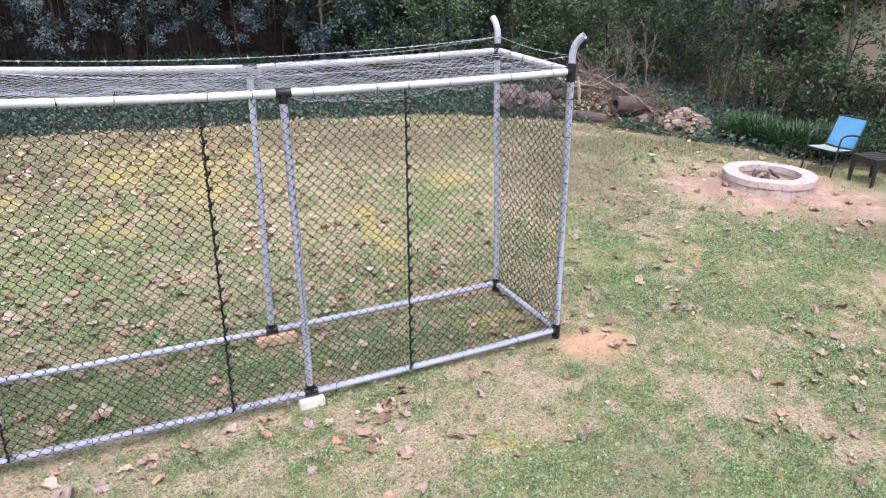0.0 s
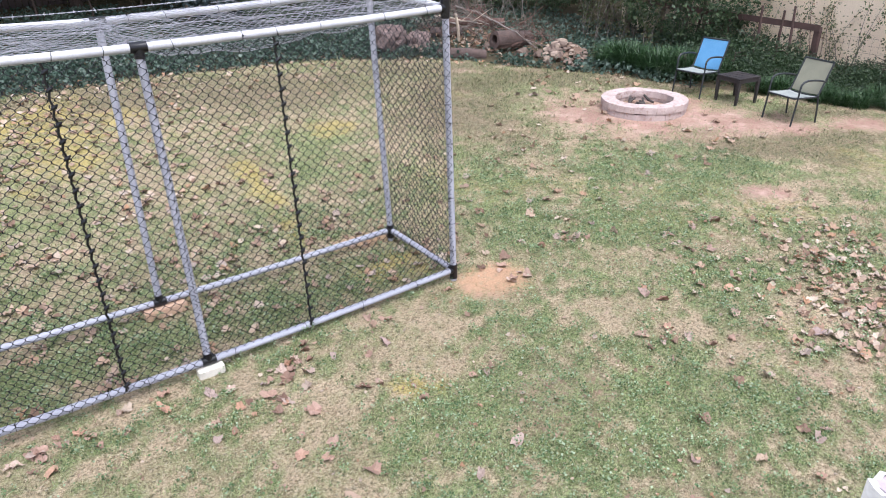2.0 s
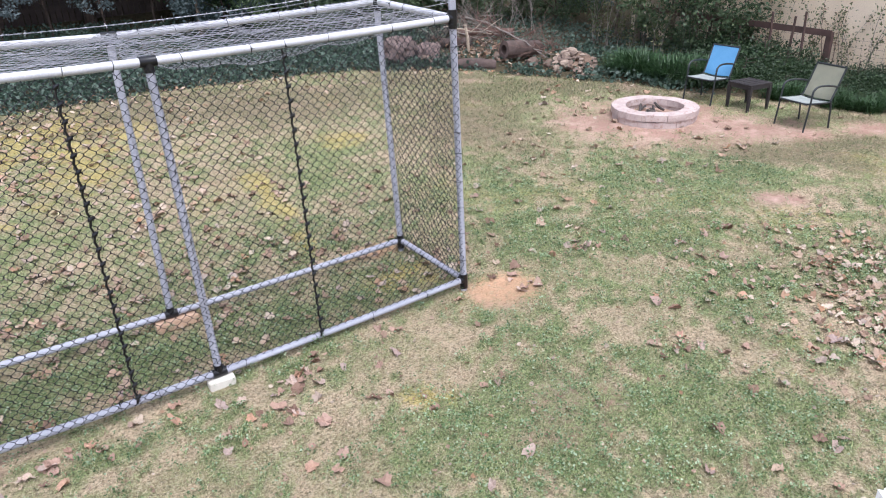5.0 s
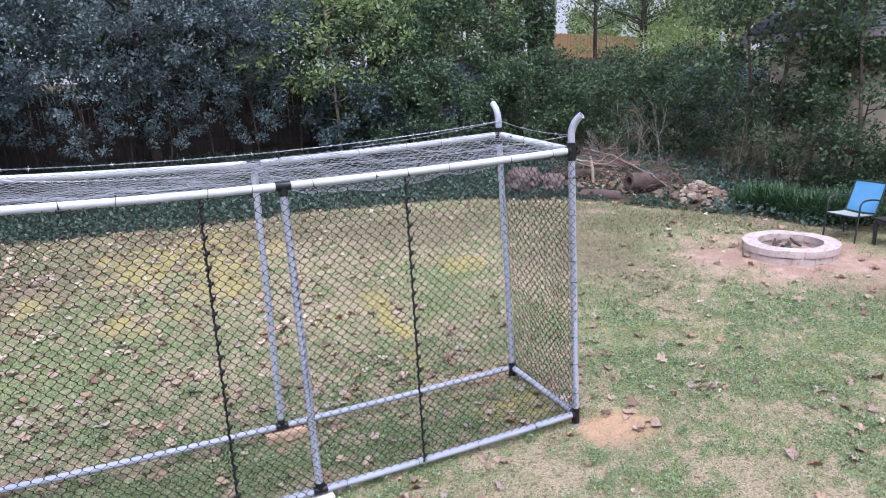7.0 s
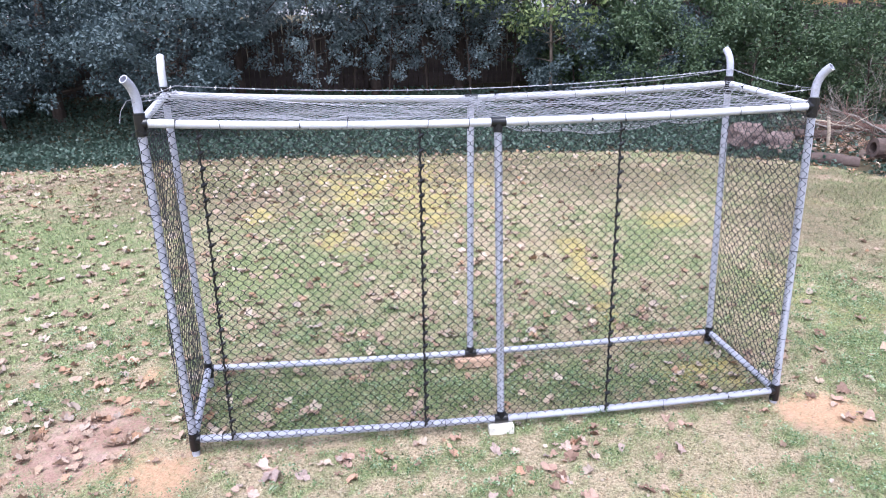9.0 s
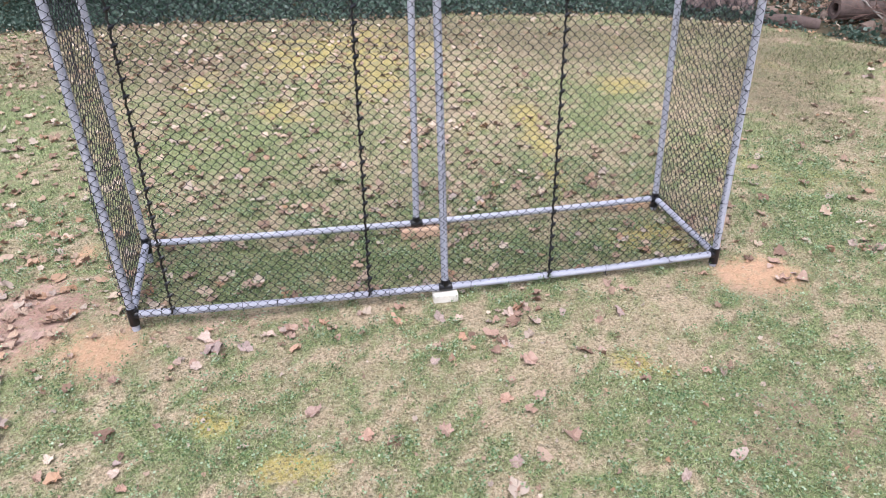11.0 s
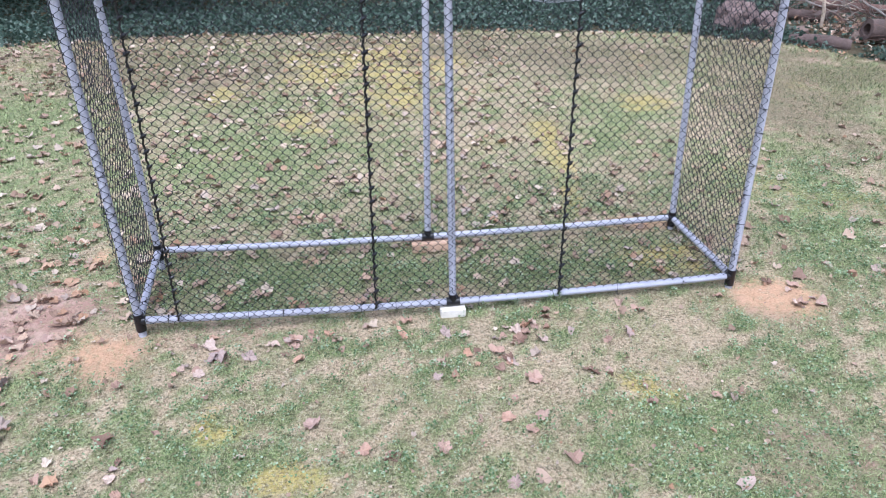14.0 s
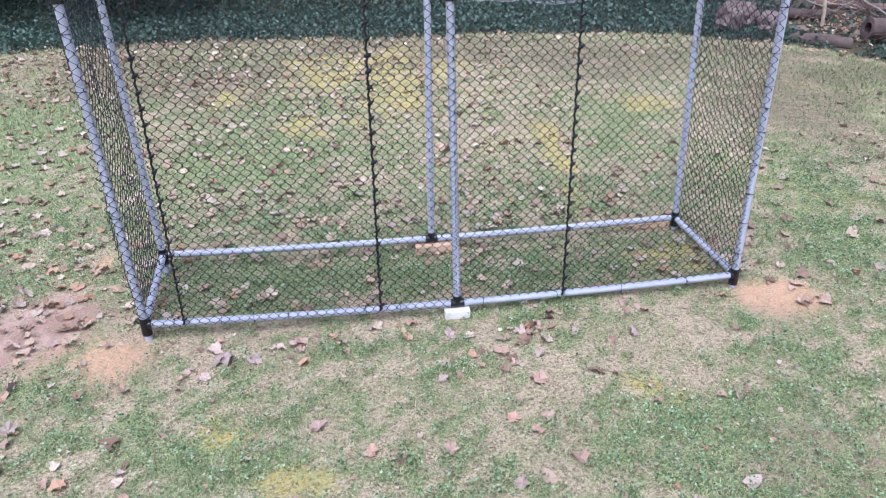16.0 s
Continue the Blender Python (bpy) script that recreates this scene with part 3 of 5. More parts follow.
def chain(surface, width, height, pitch, r, normal, wobble=0.004, sag=0.0, seed=1, along=(1, 0, 0), material=NET):
    """Woven diamond wire over a surface: zigzag wires hooked into one another."""
    h = pitch / 2
    n, rows = max(1, round(width / h)), max(2, round(height / h))
    i, k = np.meshgrid(np.arange(n), np.arange(rows + 1), indexing="ij")
    s = i * h + np.where((i + k) % 2, h, 0.0)
    s = np.stack([s, s], -1).reshape(n, -1)
    t = np.stack([k * h - pitch * 0.09, k * h + pitch * 0.09], -1).reshape(n, -1)
    u, v = np.clip(s / (n * h), 0, 1), np.clip(t / (rows * h), 0, 1)
    p = surface(u, v)
    nrm = np.array(normal, float)
    shift = wobble * (fbm(u * width * 1.7 + seed * 9, v * height * 1.7, seed) - 0.5) * 8 * np.minimum(1, 8 * np.minimum(v, 1 - v)) - sag * 16 * u * (1 - u) * v * (1 - v)
    p = p + shift[..., None] * nrm
    weave = np.where((np.arange(p.shape[1]) // 2) % 2, 1.0, -1.0)[None, :, None] * nrm * r * 0.8
    p = p + weave
    a = np.array(along, float)
    r = (r * (1 + 0.35 * vnoise(u * width * 90, v * height * 90, seed + 3)))[..., None]
    ring = np.stack([p + a * r * 1.25, p + nrm * r, p - a * r * 1.25, p - nrm * r], 2)
    m = p.shape[1]
    verts = ring.reshape(-1, 3)
    base = (np.arange(n)[:, None] * m + np.arange(m - 1)[None]).ravel() * 4
    faces = np.concatenate([np.column_stack([base + q, base + (q + 1) % 4, base + 4 + (q + 1) % 4, base + 4 + q]) for q in range(4)])
    return quick_mesh("net", verts, faces, material, True)


def along_front(x, top):
    lo = FBL.lerp(FBM, x / FBM.x) if x < FBM.x else FBM.lerp(FBR, (x - FBM.x) / (FBR.x - FBM.x))
    hi = FTL.lerp(FTM, x / FTM.x) if x < FTM.x else FTM.lerp(FTR, (x - FTM.x) / (FTR.x - FTM.x))
    return hi if top else lo


FRONT = (0.0, -0.036, 0.0)
stops = (-0.05, 0.30, 1.84, 2.46, 3.37, 4.9)
for k, (xa, xb) in enumerate(zip(stops, stops[1:])):
    low, high = Vector((0, 0.006, 0.028)) if k >= 3 else Vector((0, 0, -0.02)), Vector((0, -0.004, -0.034))
    surf = patch(along_front(xa, 0) + low, along_front(xb, 0) + low, along_front(xb, 1) + high, along_front(xa, 1) + high, FRONT)
    part("net_panel", chain(surf, xb - xa, 2.4, 0.076, 0.0027, (0, -1, 0), 0.004, 0.0, k + 1), NET, cage, "black coated chain-link netting")
surf = patch(FBR, BBR, BTR, FTR, (0.02, 0.0, 0.0))
part("net_panel", chain(surf, 1.12, 2.4, 0.084, 0.0027, (1, 0, 0), 0.012, 0.0, 11, (0, 1, 0)), NET, cage, "black coated chain-link netting")
surf = patch(FBL, BBL, BTL, FTL, (-0.034, 0.0, 0.0))
part("net_panel", chain(surf, 1.12, 2.4, 0.084, 0.0027, (-1, 0, 0), 0.012, 0.0, 12, (0, 1, 0)), NET, cage, "black coated chain-link netting")
surf = patch(FTL, FTM, BTM, BTL, (0, 0, 0.012))
part("top_net", chain(surf, 2.46, 1.1, 0.072, 0.0016, (0, 0, 1), 0.012, 0.03, 21, material=ZINC), ZINC, cage, "fine galvanised wire netting")
fold = Vector((0, 0.55, -0.03))
surf = patch(FTM + Vector((-0.1, 0.03, -0.03)), FTR + Vector((-0.5, 0.03, -0.03)), FTR.lerp(BTR, 0.5) + Vector((-0.5, 0, -0.02)), FTM + fold)
part("top_net", chain(surf, 2.1, 0.55, 0.07, 0.0013, (0, 0, 1), 0.02, 0.13, 23, material=ZINC), ZINC, cage, "loose fold of galvanised netting hanging below the rail")
surf = patch(FTM - Vector((0.12, 0, 0)), FTR, BTR, BTM - Vector((0.12, 0, 0)), (0, 0, 0.03))
part("top_net", chain(surf, 2.56, 1.1, 0.078, 0.0017, (0, 0, 1), 0.018, 0.09, 22, material=ZINC), ZINC, cage, "wide galvanised wire netting, sagging")
for xt, xb in ((0.36, 0.30), (1.86, 1.825), (3.375, 3.36)):
    a, b = along_front(xb, 0) + Vector((0, -0.042, 0)), along_front(xt, 1) + Vector((0, -0.042, -0.036))
    s = Shape()
    count, pts = 44, []
    for j in range(count + 1):
        p = a.lerp(b, j / count) + Vector((0.007 if j % 2 else -0.007, 0, 0))
        pts.append(p)
        if j % 2:
            s.tube([p + Vector((-0.024, 0, -0.016)), p + Vector((-0.007, -0.004, -0.005)), p + Vector((0.007, -0.006, 0.005)), p + Vector((0.024, 0, 0.016))], [0.003, 0.015, 0.015, 0.003], 6)
            s.tube([p + Vector((-0.018, 0, 0.014)), p + Vector((0, -0.004, 0)), p + Vector((0.018, 0, -0.014))], [0.002, 0.007, 0.002], 5)
    s.tube(pts, 0.0085, 6)
    part("net_seam", s, BLACK, cage, "black laced seam of the netting")

# ties round the pipes
ring = Shape()
ring.tube([(0.033 * math.cos(a), 0.033 * math.sin(a), 0) for a in (2 * math.pi * k / 12 for k in range(13))], 0.0022, 5, False)
ring.box((0.031, -0.006, -0.005), (0.043, 0.006, 0.005))
ring.tube([(0.036, 0, 0), (0.05, 0.004, 0.004), (0.066, 0.002, 0.012)], 0.0018, 4)
tie_mesh = mesh_of("tie", ring, BLACK)
rng = random.Random(4)
for a, b, step in ((FTL, FTM, 0.42), (FTM, FTR, 0.42), (FBL, FBM, 0.34), (FBM, FBR, 0.45), (BTM, BTR, 0.5), (FBR, FTR, 0.27), (FBL, BBL, 0.3),
                   (FTR, BTR, 0.3), (FBL, FTL, 0.5), (FBR, BBR, 0.28)):
    length = (b - a).length
    s = 0.22
    while s < length - 0.15:
        t = part("cable_tie", tie_mesh, BLACK, rails[a, b])
        d = (b - a).normalized()
        q = d.to_track_quat("Z", "Y").to_matrix().to_4x4()
        sagz = -4 * 0.015 * (s / length) * (1 - s / length) if abs(d.x) > 0.5 else 0
        t.matrix_basis = Matrix.Translation(a + d * s + Vector((0, 0, sagz))) @ q @ pose(0, 0, 0, rng.uniform(-8, 8), rng.uniform(-8, 8), rng.uniform(0, 360))
        s += step * rng.uniform(0.55, 1.45)


def barbed(points, seed, label):
    """Two twisted strands with barbs every hand's breadth."""
    rnd = random.Random(seed)
    pts = [Vector(p) for p in points]
    fine, run = [], 0.0
    for a, b in zip(pts, pts[1:]):
        steps = max(2, int((b - a).length / 0.02))
        for j in range(steps):
            fine.append(a.lerp(b, j / steps))
    fine.append(pts[-1])
    s = Shape()
    for phase in (0, math.pi):
        s.tube([p + Vector((0, math.cos(j * 0.9 + phase), math.sin(j * 0.9 + phase))) * 0.0028 for j, p in enumerate(fine)], 0.0019, 4)
    for j in range(4, len(fine) - 6, 9):
        p = fine[j + rnd.randint(0, 3)]
        for q in range(2):
            d = Vector((rnd.uniform(-0.5, 0.5), rnd.uniform(-1, 1), rnd.uniform(-1, 1))).normalized()
            s.tube([p - d * 0.022, p, p + d * 0.022], [0.0008, 0.0026, 0.0008], 4)
        s.tube([p - Vector((0.009, 0, 0)), p + Vector((0.009, 0, 0))], 0.005, 5)
    part("barbed_wire", s, ZINC, cage, label)


def hang(a, b, drop, n=14):
    a, b = Vector(a), Vector(b)
    return [a.lerp(b, t / n) - Vector((0, 0, drop * 4 * (t / n) * (1 - t / n))) for t in range(n + 1)]


wBL, wBR, wFR = (-0.03, 1.10, 2.70), (4.81, 1.11, 2.70), (4.89, 0.02, 2.63)
barbed(hang(wBL, wBR, 0.10, 20), 1, "galvanised barbed wire")
barbed(hang(wBR, wFR, 0.03), 2, "galvanised barbed wire")
barbed(hang(wFR, (3.0, 0.42, 2.54), 0.03) + hang((3.0, 0.42, 2.54), (0.9, 0.72, 2.58), 0.03) + hang((0.9, 0.72, 2.58), (0.0, 1.05, 2.66), 0.0), 3, "sagging galvanised barbed wire")
barbed(hang(wBR, (3.3, 1.14, 2.575), 0.02), 4, "galvanised barbed wire")
loops = [(-0.02, 1.09, 2.70), (-0.06, 0.6, 2.69), (-0.03, 0.05, 2.72), (-0.09, -0.03, 2.71), (-0.14, -0.02, 2.64), (-0.15, -0.04, 2.57)]
barbed(loops, 5, "twisted end of barbed wire")
barbed([(0.0, 1.06, 2.66), (0.02, 0.5, 2.665), (-0.05, -0.05, 2.70), (-0.06, 0.04, 2.74), (0.05, 0.3, 2.70), (0.03, 0.9, 2.68)], 6, "twisted end of barbed wire")
# ---- blocks under the middle posts ----
single("concrete_block", Shape().box((-0.105, -0.05, -0.08), (0.105, 0.05, 0.048), None, 0.007), CONCRETE, (2.46, 0.03, FBM.z - 0.084),
       "pale concrete block under the cage's front rail", "block", turn=-2)
single("clay_paver", Shape().box((-0.19, -0.075, -0.04), (0.19, 0.075, 0.05), None, 0.008), CLAYBRICK, (2.43, 1.115, BBM.z - 0.088),
       "orange clay paver under the cage's rear rail", "paver", turn=1)


# ---- fire pit ----
def fire_pit():
    cx, cy = 10.77, 2.46
    z = float(gz(cx, cy)) - 0.03
    pit = thing("fire_pit", (cx, cy, z), "round fire pit of pale cast stone blocks in bare clay", "fire pit")
    blocks = 13
    for course, (r0, r1, za, zb, shade) in enumerate(((0.49, 0.685, 0.0, 0.105, 0), (0.47, 0.705, 0.108, 0.215, 1))):
        for k in range(blocks):
            a0, a1 = 2 * math.pi * (k + 0.5 * course) / blocks + 0.002, 2 * math.pi * (k + 1 + 0.5 * course) / blocks - 0.002
            rnd = random.Random(course * 50 + k)
            bm = bmesh.new()
            ring = []
            for r, angles in ((r1, (a0, (a0 + a1) / 2, a1)), (r0, (a1, (a0 + a1) / 2, a0))):
                for a in angles:
                    rr = r + rnd.uniform(-0.008, 0.008)
                    ring.append((rr * math.cos(a), rr * math.sin(a)))
            dz = rnd.uniform(-0.006, 0.006)
            lo = [bm.verts.new((x, y, za + (dz if course else -0.05))) for x, y in ring]
            hi = [bm.verts.new((x, y, zb + dz + rnd.uniform(-0.003, 0.003))) for x, y in ring]
            bm.faces.new(hi)
            bm.faces.new(lo[::-1])
            for i in range(6):
                bm.faces.new((lo[i], lo[(i + 1) % 6], hi[(i + 1) % 6], hi[i]))
            bmesh.ops.bevel(bm, geom=list(bm.edges), offset=0.004, segments=1, affect="EDGES")
            bmesh.ops.recalc_face_normals(bm, faces=bm.faces)
            part("stone_block", Shape().take(bm), RINGSTONE, pit)
    s = Shape()
    n = 22
    rings = [[(r * math.cos(a), r * math.sin(a), 0.03 + 0.04 * noise.noise(Vector((r * 5 * math.cos(a), r * 5 * math.sin(a), 3)))) for a in (2 * math.pi * k / n for k in range(n))] for r in (0.47, 0.36, 0.24, 0.12)]
    s.put([p for r in rings for p in r] + [(0, 0, 0.09)], [(i * n + k, i * n + (k + 1) % n, (i + 1) * n + (k + 1) % n, (i + 1) * n + k) for i in range(3) for k in range(n)] + [(3 * n + k, 3 * n + (k + 1) % n, 4 * n) for k in range(n)])
    part("ash_bed", s, ASH, pit, "grey ash and soil")
    rnd = random.Random(8)
    for k in range(9):
        a, r = rnd.uniform(0, 6.28), rnd.uniform(0, 0.3)
        x, y, d = r * math.cos(a), r * math.sin(a), rnd.uniform(0, 3.14)
        l = rnd.uniform(0.08, 0.22)
        p = [(x - l * math.cos(d), y - l * math.sin(d), 0.09), (x, y, 0.115), (x + l * math.cos(d), y + l * math.sin(d), 0.10 + rnd.uniform(0, 0.08))]
        part("charred_stick", Shape().tube(p, [0.02, 0.026, 0.018], 7), CHAR, pit)


fire_pit()


# ---- chairs and table ----
def sling_chair(at, turn, fabric, seat_fabric, label):
    """Faces its own -x."""
    c = thing("patio_chair", at, label, "chair", "chairs by the fire pit", turn)
    w = 0.28
    for y in (-w, w):
        part("front_leg", Shape().tube([(-0.30, y, 0.0), (-0.27, y, 0.25), (-0.25, y, 0.46), (-0.245, y, 0.57)], 0.0135, 8), STEEL, c)
        part("back_leg", Shape().tube([(0.22, y, 0.0), (0.20, y, 0.25), (0.17, y, 0.43)], 0.0135, 8), STEEL, c)
        arm = [(-0.245, y, 0.57), (-0.235, y, 0.625), (-0.19, y, 0.665), (-0.12, y, 0.68), (0.02, y, 0.675), (0.16, y, 0.655), (0.25, y, 0.63)]
        part("armrest", Shape().tube(arm, 0.0155, 8), STEEL, c)
    frame = [(-0.29, -w + 0.03, 0.42), (-0.29, w - 0.03, 0.42)]
    s = Shape()
    for y in (-w + 0.02, w - 0.02):
        s.tube([(-0.29, y, 0.425), (0.0, y, 0.405), (0.16, y, 0.40), (0.20, y, 0.45), (0.29, y, 0.66), (0.385, y, 0.90)], 0.0135, 8)
    s.tube(frame, 0.0135, 8)
    s.tube([(0.385, -w + 0.02, 0.90), (0.385, w - 0.02, 0.90)], 0.0135, 8)
    s.tube([(0.17, -w, 0.40), (0.17, w, 0.40)], 0.0115, 8)
    part("frame", s, STEEL, c)

    def cloth(profile, thick=0.006):
        s, ys = Shape(), [-w + 0.03 + (2 * w - 0.06) * k / 6 for k in range(7)]
        dip = [0, -0.008, -0.013, -0.015, -0.013, -0.008, 0]
        for sign in (0, thick):
            s.put([(x + d * 0.4, y, z + d + sign) for x, z in profile for y, d in zip(ys, dip)],
                  [(i * 7 + k, i * 7 + k + 1, (i + 1) * 7 + k + 1, (i + 1) * 7 + k) for i in range(len(profile) - 1) for k in range(6)])
        n, m = len(profile) * 7, len(profile)
        rim = list(range(7)) + [7 * i + 6 for i in range(1, m)] + [7 * (m - 1) + k for k in range(5, -1, -1)] + [7 * i for i in range(m - 2, 0, -1)]
        s.f += [(a, b, b + n, a + n) for a, b in zip(rim, rim[1:] + rim[:1])]
        return s

    part("seat", cloth([(-0.29, 0.435), (-0.15, 0.42), (0.0, 0.408), (0.15, 0.405)]), seat_fabric, c, "pale sling seat")
    part("backrest", cloth([(0.195, 0.43), (0.24, 0.54), (0.285, 0.65), (0.335, 0.77), (0.385, 0.90)]), fabric, c)
    return c


def on_ground(x, y, lift=0.0):
    return (x, y, float(gz(x, y)) + lift)


sling_chair(on_ground(12.2, 2.46), 0, BLUE_SLING, PALE_SLING, "dark metal patio chair with bright blue sling back")
sling_chair(on_ground(12.08, 0.62), -13, TAN_SLING, PALE_SLING, "dark metal patio chair with olive grey sling back")


def side_table(at, turn):
    t = thing("side_table", at, "dark square slatted side table between patio chairs", "table", turn=turn)
    for k in range(5):
        y = -0.2 + 0.1 * k
        part("slat", Shape().box((-0.25, y - 0.046, 0.43), (0.25, y + 0.046, 0.452), None, 0.005), TABLEWOOD, t)
    s = Shape()
    for y in (-0.225, 0.225):
        s.box((-0.23, y - 0.012, 0.37), (0.23, y + 0.012, 0.43))
        s.box((y - 0.012, -0.21, 0.37), (y + 0.012, 0.21, 0.43))
    part("apron", s, TABLEWOOD, t)
    for x in (-0.22, 0.22):
        for y in (-0.22, 0.22):
            part("leg", Shape().put([(x + sx * r, y + sy * r, z) for z, r in ((0.0, 0.017), (0.42, 0.028)) for sx, sy in ((-1, -1), (1, -1), (1, 1), (-1, 1))],
                                    [(3, 2, 1, 0), (4, 5, 6, 7)] + [(i, (i + 1) % 4, (i + 1) % 4 + 4, i + 4) for i in range(4)]), TABLEWOOD, t, smooth=False)


side_table(on_ground(12.29, 1.74), -10)

# ---- log and stone pile ----
def log(points, radii, label, material=LOGBARK, hollow=0.0, sides=16, seed=1):
    at = Vector(points[0])
    base = Vector((at.x, at.y, at.z - radii[0]))
    s = Shape().tube([Vector(p) - base for p in points], radii, sides, not hollow, hollow)
    s.v = [tuple(Vector(v) + Vector((noise.noise(Vector(v) * 6 + Vector((seed, 0, 0))), noise.noise(Vector(v) * 6 + Vector((0, seed, 9))), noise.noise(Vector(v) * 6 + Vector((5, 0, seed))))) * 0.02) for v in s.v]
    return single("log", s, material, tuple(base), label, "log", "logs in the brush pile")


def gp(x, y, up):
    return (x, y, float(gz(x, y)) + up)


log([gp(12.45, 7.12, 0.22), gp(12.2, 7.14, 0.23), gp(12.0, 7.16, 0.25), gp(11.75, 7.19, 0.27), gp(11.5, 7.2, 0.29)], [0.16, 0.185, 0.195, 0.20, 0.185], "fat hollow grey-brown log with a dark open end", LOGBARK, 0.58, 18, 3)
log([gp(10.35, 7.75, 0.05), gp(10.6, 7.45, 0.07), gp(10.85, 7.2, 0.075), gp(11.1, 7.0, 0.05)], [0.10, 0.125, 0.13, 0.105], "weathered brown log lying at the lawn's edge", LOGBARK, 0.0, 14, 5)
log([gp(12.1, 9.6, 0.3), gp(12.5, 9.0, 0.32), gp(12.9, 8.5, 0.34)], [0.09, 0.10, 0.09], "red-brown log in the brush pile", REDTWIG, 0.0, 12, 7)
log([gp(11.5, 9.6, 0.12), gp(12.0, 9.0, 0.14)], [0.12, 0.13], "short weathered log in the brush pile", LOGBARK, 0.0, 12, 9)
log([gp(11.55, 8.55, 0.04), gp(11.54, 8.57, 0.35), gp(11.5, 8.6, 0.68)], [0.035, 0.04, 0.03], "upright pale split post in the brush pile", CUTWOOD, 0.0, 8, 4)


def branch(points, r, label, seed, forks=4, material=TWIG, group="branches in the brush pile"):
    rnd = random.Random(seed)
    pts = [Vector(p) for p in points]
    base = pts[0].copy()
    fine = []
    for a, b in zip(pts, pts[1:]):
        for j in range(4):
            fine.append(a.lerp(b, j / 4) + Vector((rnd.uniform(-1, 1), rnd.uniform(-1, 1), rnd.uniform(-1, 1))) * 0.02 - base)
    fine.append(pts[-1] - base)
    n = len(fine)
    b = thing("branch", tuple(base), label, "branch", group)
    part("stem", Shape().tube(fine, [r * (1 - 0.7 * i / n) for i in range(n)], 7), material, b)
    for k in range(forks):
        i = rnd.randrange(1, n - 1)
        d = (fine[i + 1] - fine[i]).normalized() + Vector((rnd.uniform(-1, 1), rnd.uniform(-1, 1), rnd.uniform(-0.2, 1))) * 0.8
        d.normalize()
        l = rnd.uniform(0.25, 0.7)
        p, q = fine[i], [fine[i]]
        for j in range(4):
            p = p + d * l / 4
            d = (d + Vector((rnd.uniform(-1, 1), rnd.uniform(-1, 1), rnd.uniform(-1, 1))) * 0.3).normalized()
            q.append(p)
        part("twig", Shape().tube(q, [r * 0.5 * (1 - 0.18 * j) for j in range(5)], 5), material, b)
    return b


branch([gp(12.3, 9.6, 0.62), gp(12.2, 8.8, 0.62), gp(12.0, 7.9, 0.58), gp(11.95, 7.0, 0.42), gp(11.9, 6.3, 0.2)], 0.032, "long grey fallen branch across the log pile", 1, 5)
branch([gp(11.6, 9.6, 0.5), gp(11.65, 9.0, 0.5), gp(11.75, 8.3, 0.5), gp(11.8, 8.0, 0.49)], 0.022, "pale broken branch with a torn end", 2, 2, CUTWOOD)
branch([gp(11.4, 9.3, 0.55), gp(11.6, 8.7, 0.4), gp(11.8, 8.0, 0.2)], 0.022, "grey dead branch in the brush pile", 3, 4)
rnd = random.Random(12)
for k in range(44):
    x, y = rnd.uniform(11.4, 13.0), rnd.uniform(7.4, 10.4)
    a, l = rnd.uniform(0, 6.28), rnd.uniform(0.5, 1.3)
    h = rnd.uniform(0.15, 0.65)
    branch([gp(x, y, h * 0.6), gp(x + 0.5 * l * math.cos(a), y + 0.5 * l * math.sin(a), h), gp(x + l * math.cos(a), y + l * math.sin(a), max(0.05, h + rnd.uniform(-0.3, 0.45)))], rnd.uniform(0.006, 0.015),
           "thin red-brown dead branch in the brush pile" if k % 3 else "thin grey dead branch in the brush pile", 30 + k, 7, REDTWIG if k % 3 else TWIG)
for k in range(9):
    x, y = rnd.uniform(11.9, 12.6), rnd.uniform(6.2, 6.9)
    a, l = rnd.uniform(0, 6.28), rnd.uniform(0.35, 0.8)
    h = rnd.uniform(0.3, 0.5)
    branch([gp(x, y, h * 0.7), gp(x + 0.5 * l * math.cos(a), y + 0.5 * l * math.sin(a), h), gp(x + l * math.cos(a), y + l * math.sin(a), max(0.08, h + rnd.uniform(-0.35, 0.12)))], rnd.uniform(0.005, 0.011),
           "thin red-brown dead branch in the brush pile", 90 + k, 8, REDTWIG)

# rubble heap
rnd = random.Random(21)
for k in range(58):
    x, y = rnd.gauss(12.15, 0.28), rnd.gauss(5.85, 0.33)
    heap = 0.34 * math.exp(-((x - 12.35) / 0.4) ** 2 - ((y - 5.9) / 0.42) ** 2)
    a = rnd.uniform(0.05, 0.125)
    size = (a, a * rnd.uniform(0.6, 0.95), a * rnd.uniform(0.45, 0.8))
    single("stone", Shape().lump((0, 0, size[2] * 0.5), size, k + 1, 0.6, 2), ROCK if k % 3 else PALESTONE, on_ground(x, y, heap * rnd.uniform(0.75, 1.0) - 0.02), "pale brown field stone in the rubble heap" if k % 3 else "buff broken stone in the rubble heap",
           "stone", "stones in the rubble heap", turn=k * 37)
single("rubble_mound", Shape().lump((0, 0, 0.05), (0.42, 0.48, 0.28), 5, 0.4, 3), EARTHHEAP, on_ground(12.38, 5.9, -0.05), "low mound of brown soil under the stones", "mound")
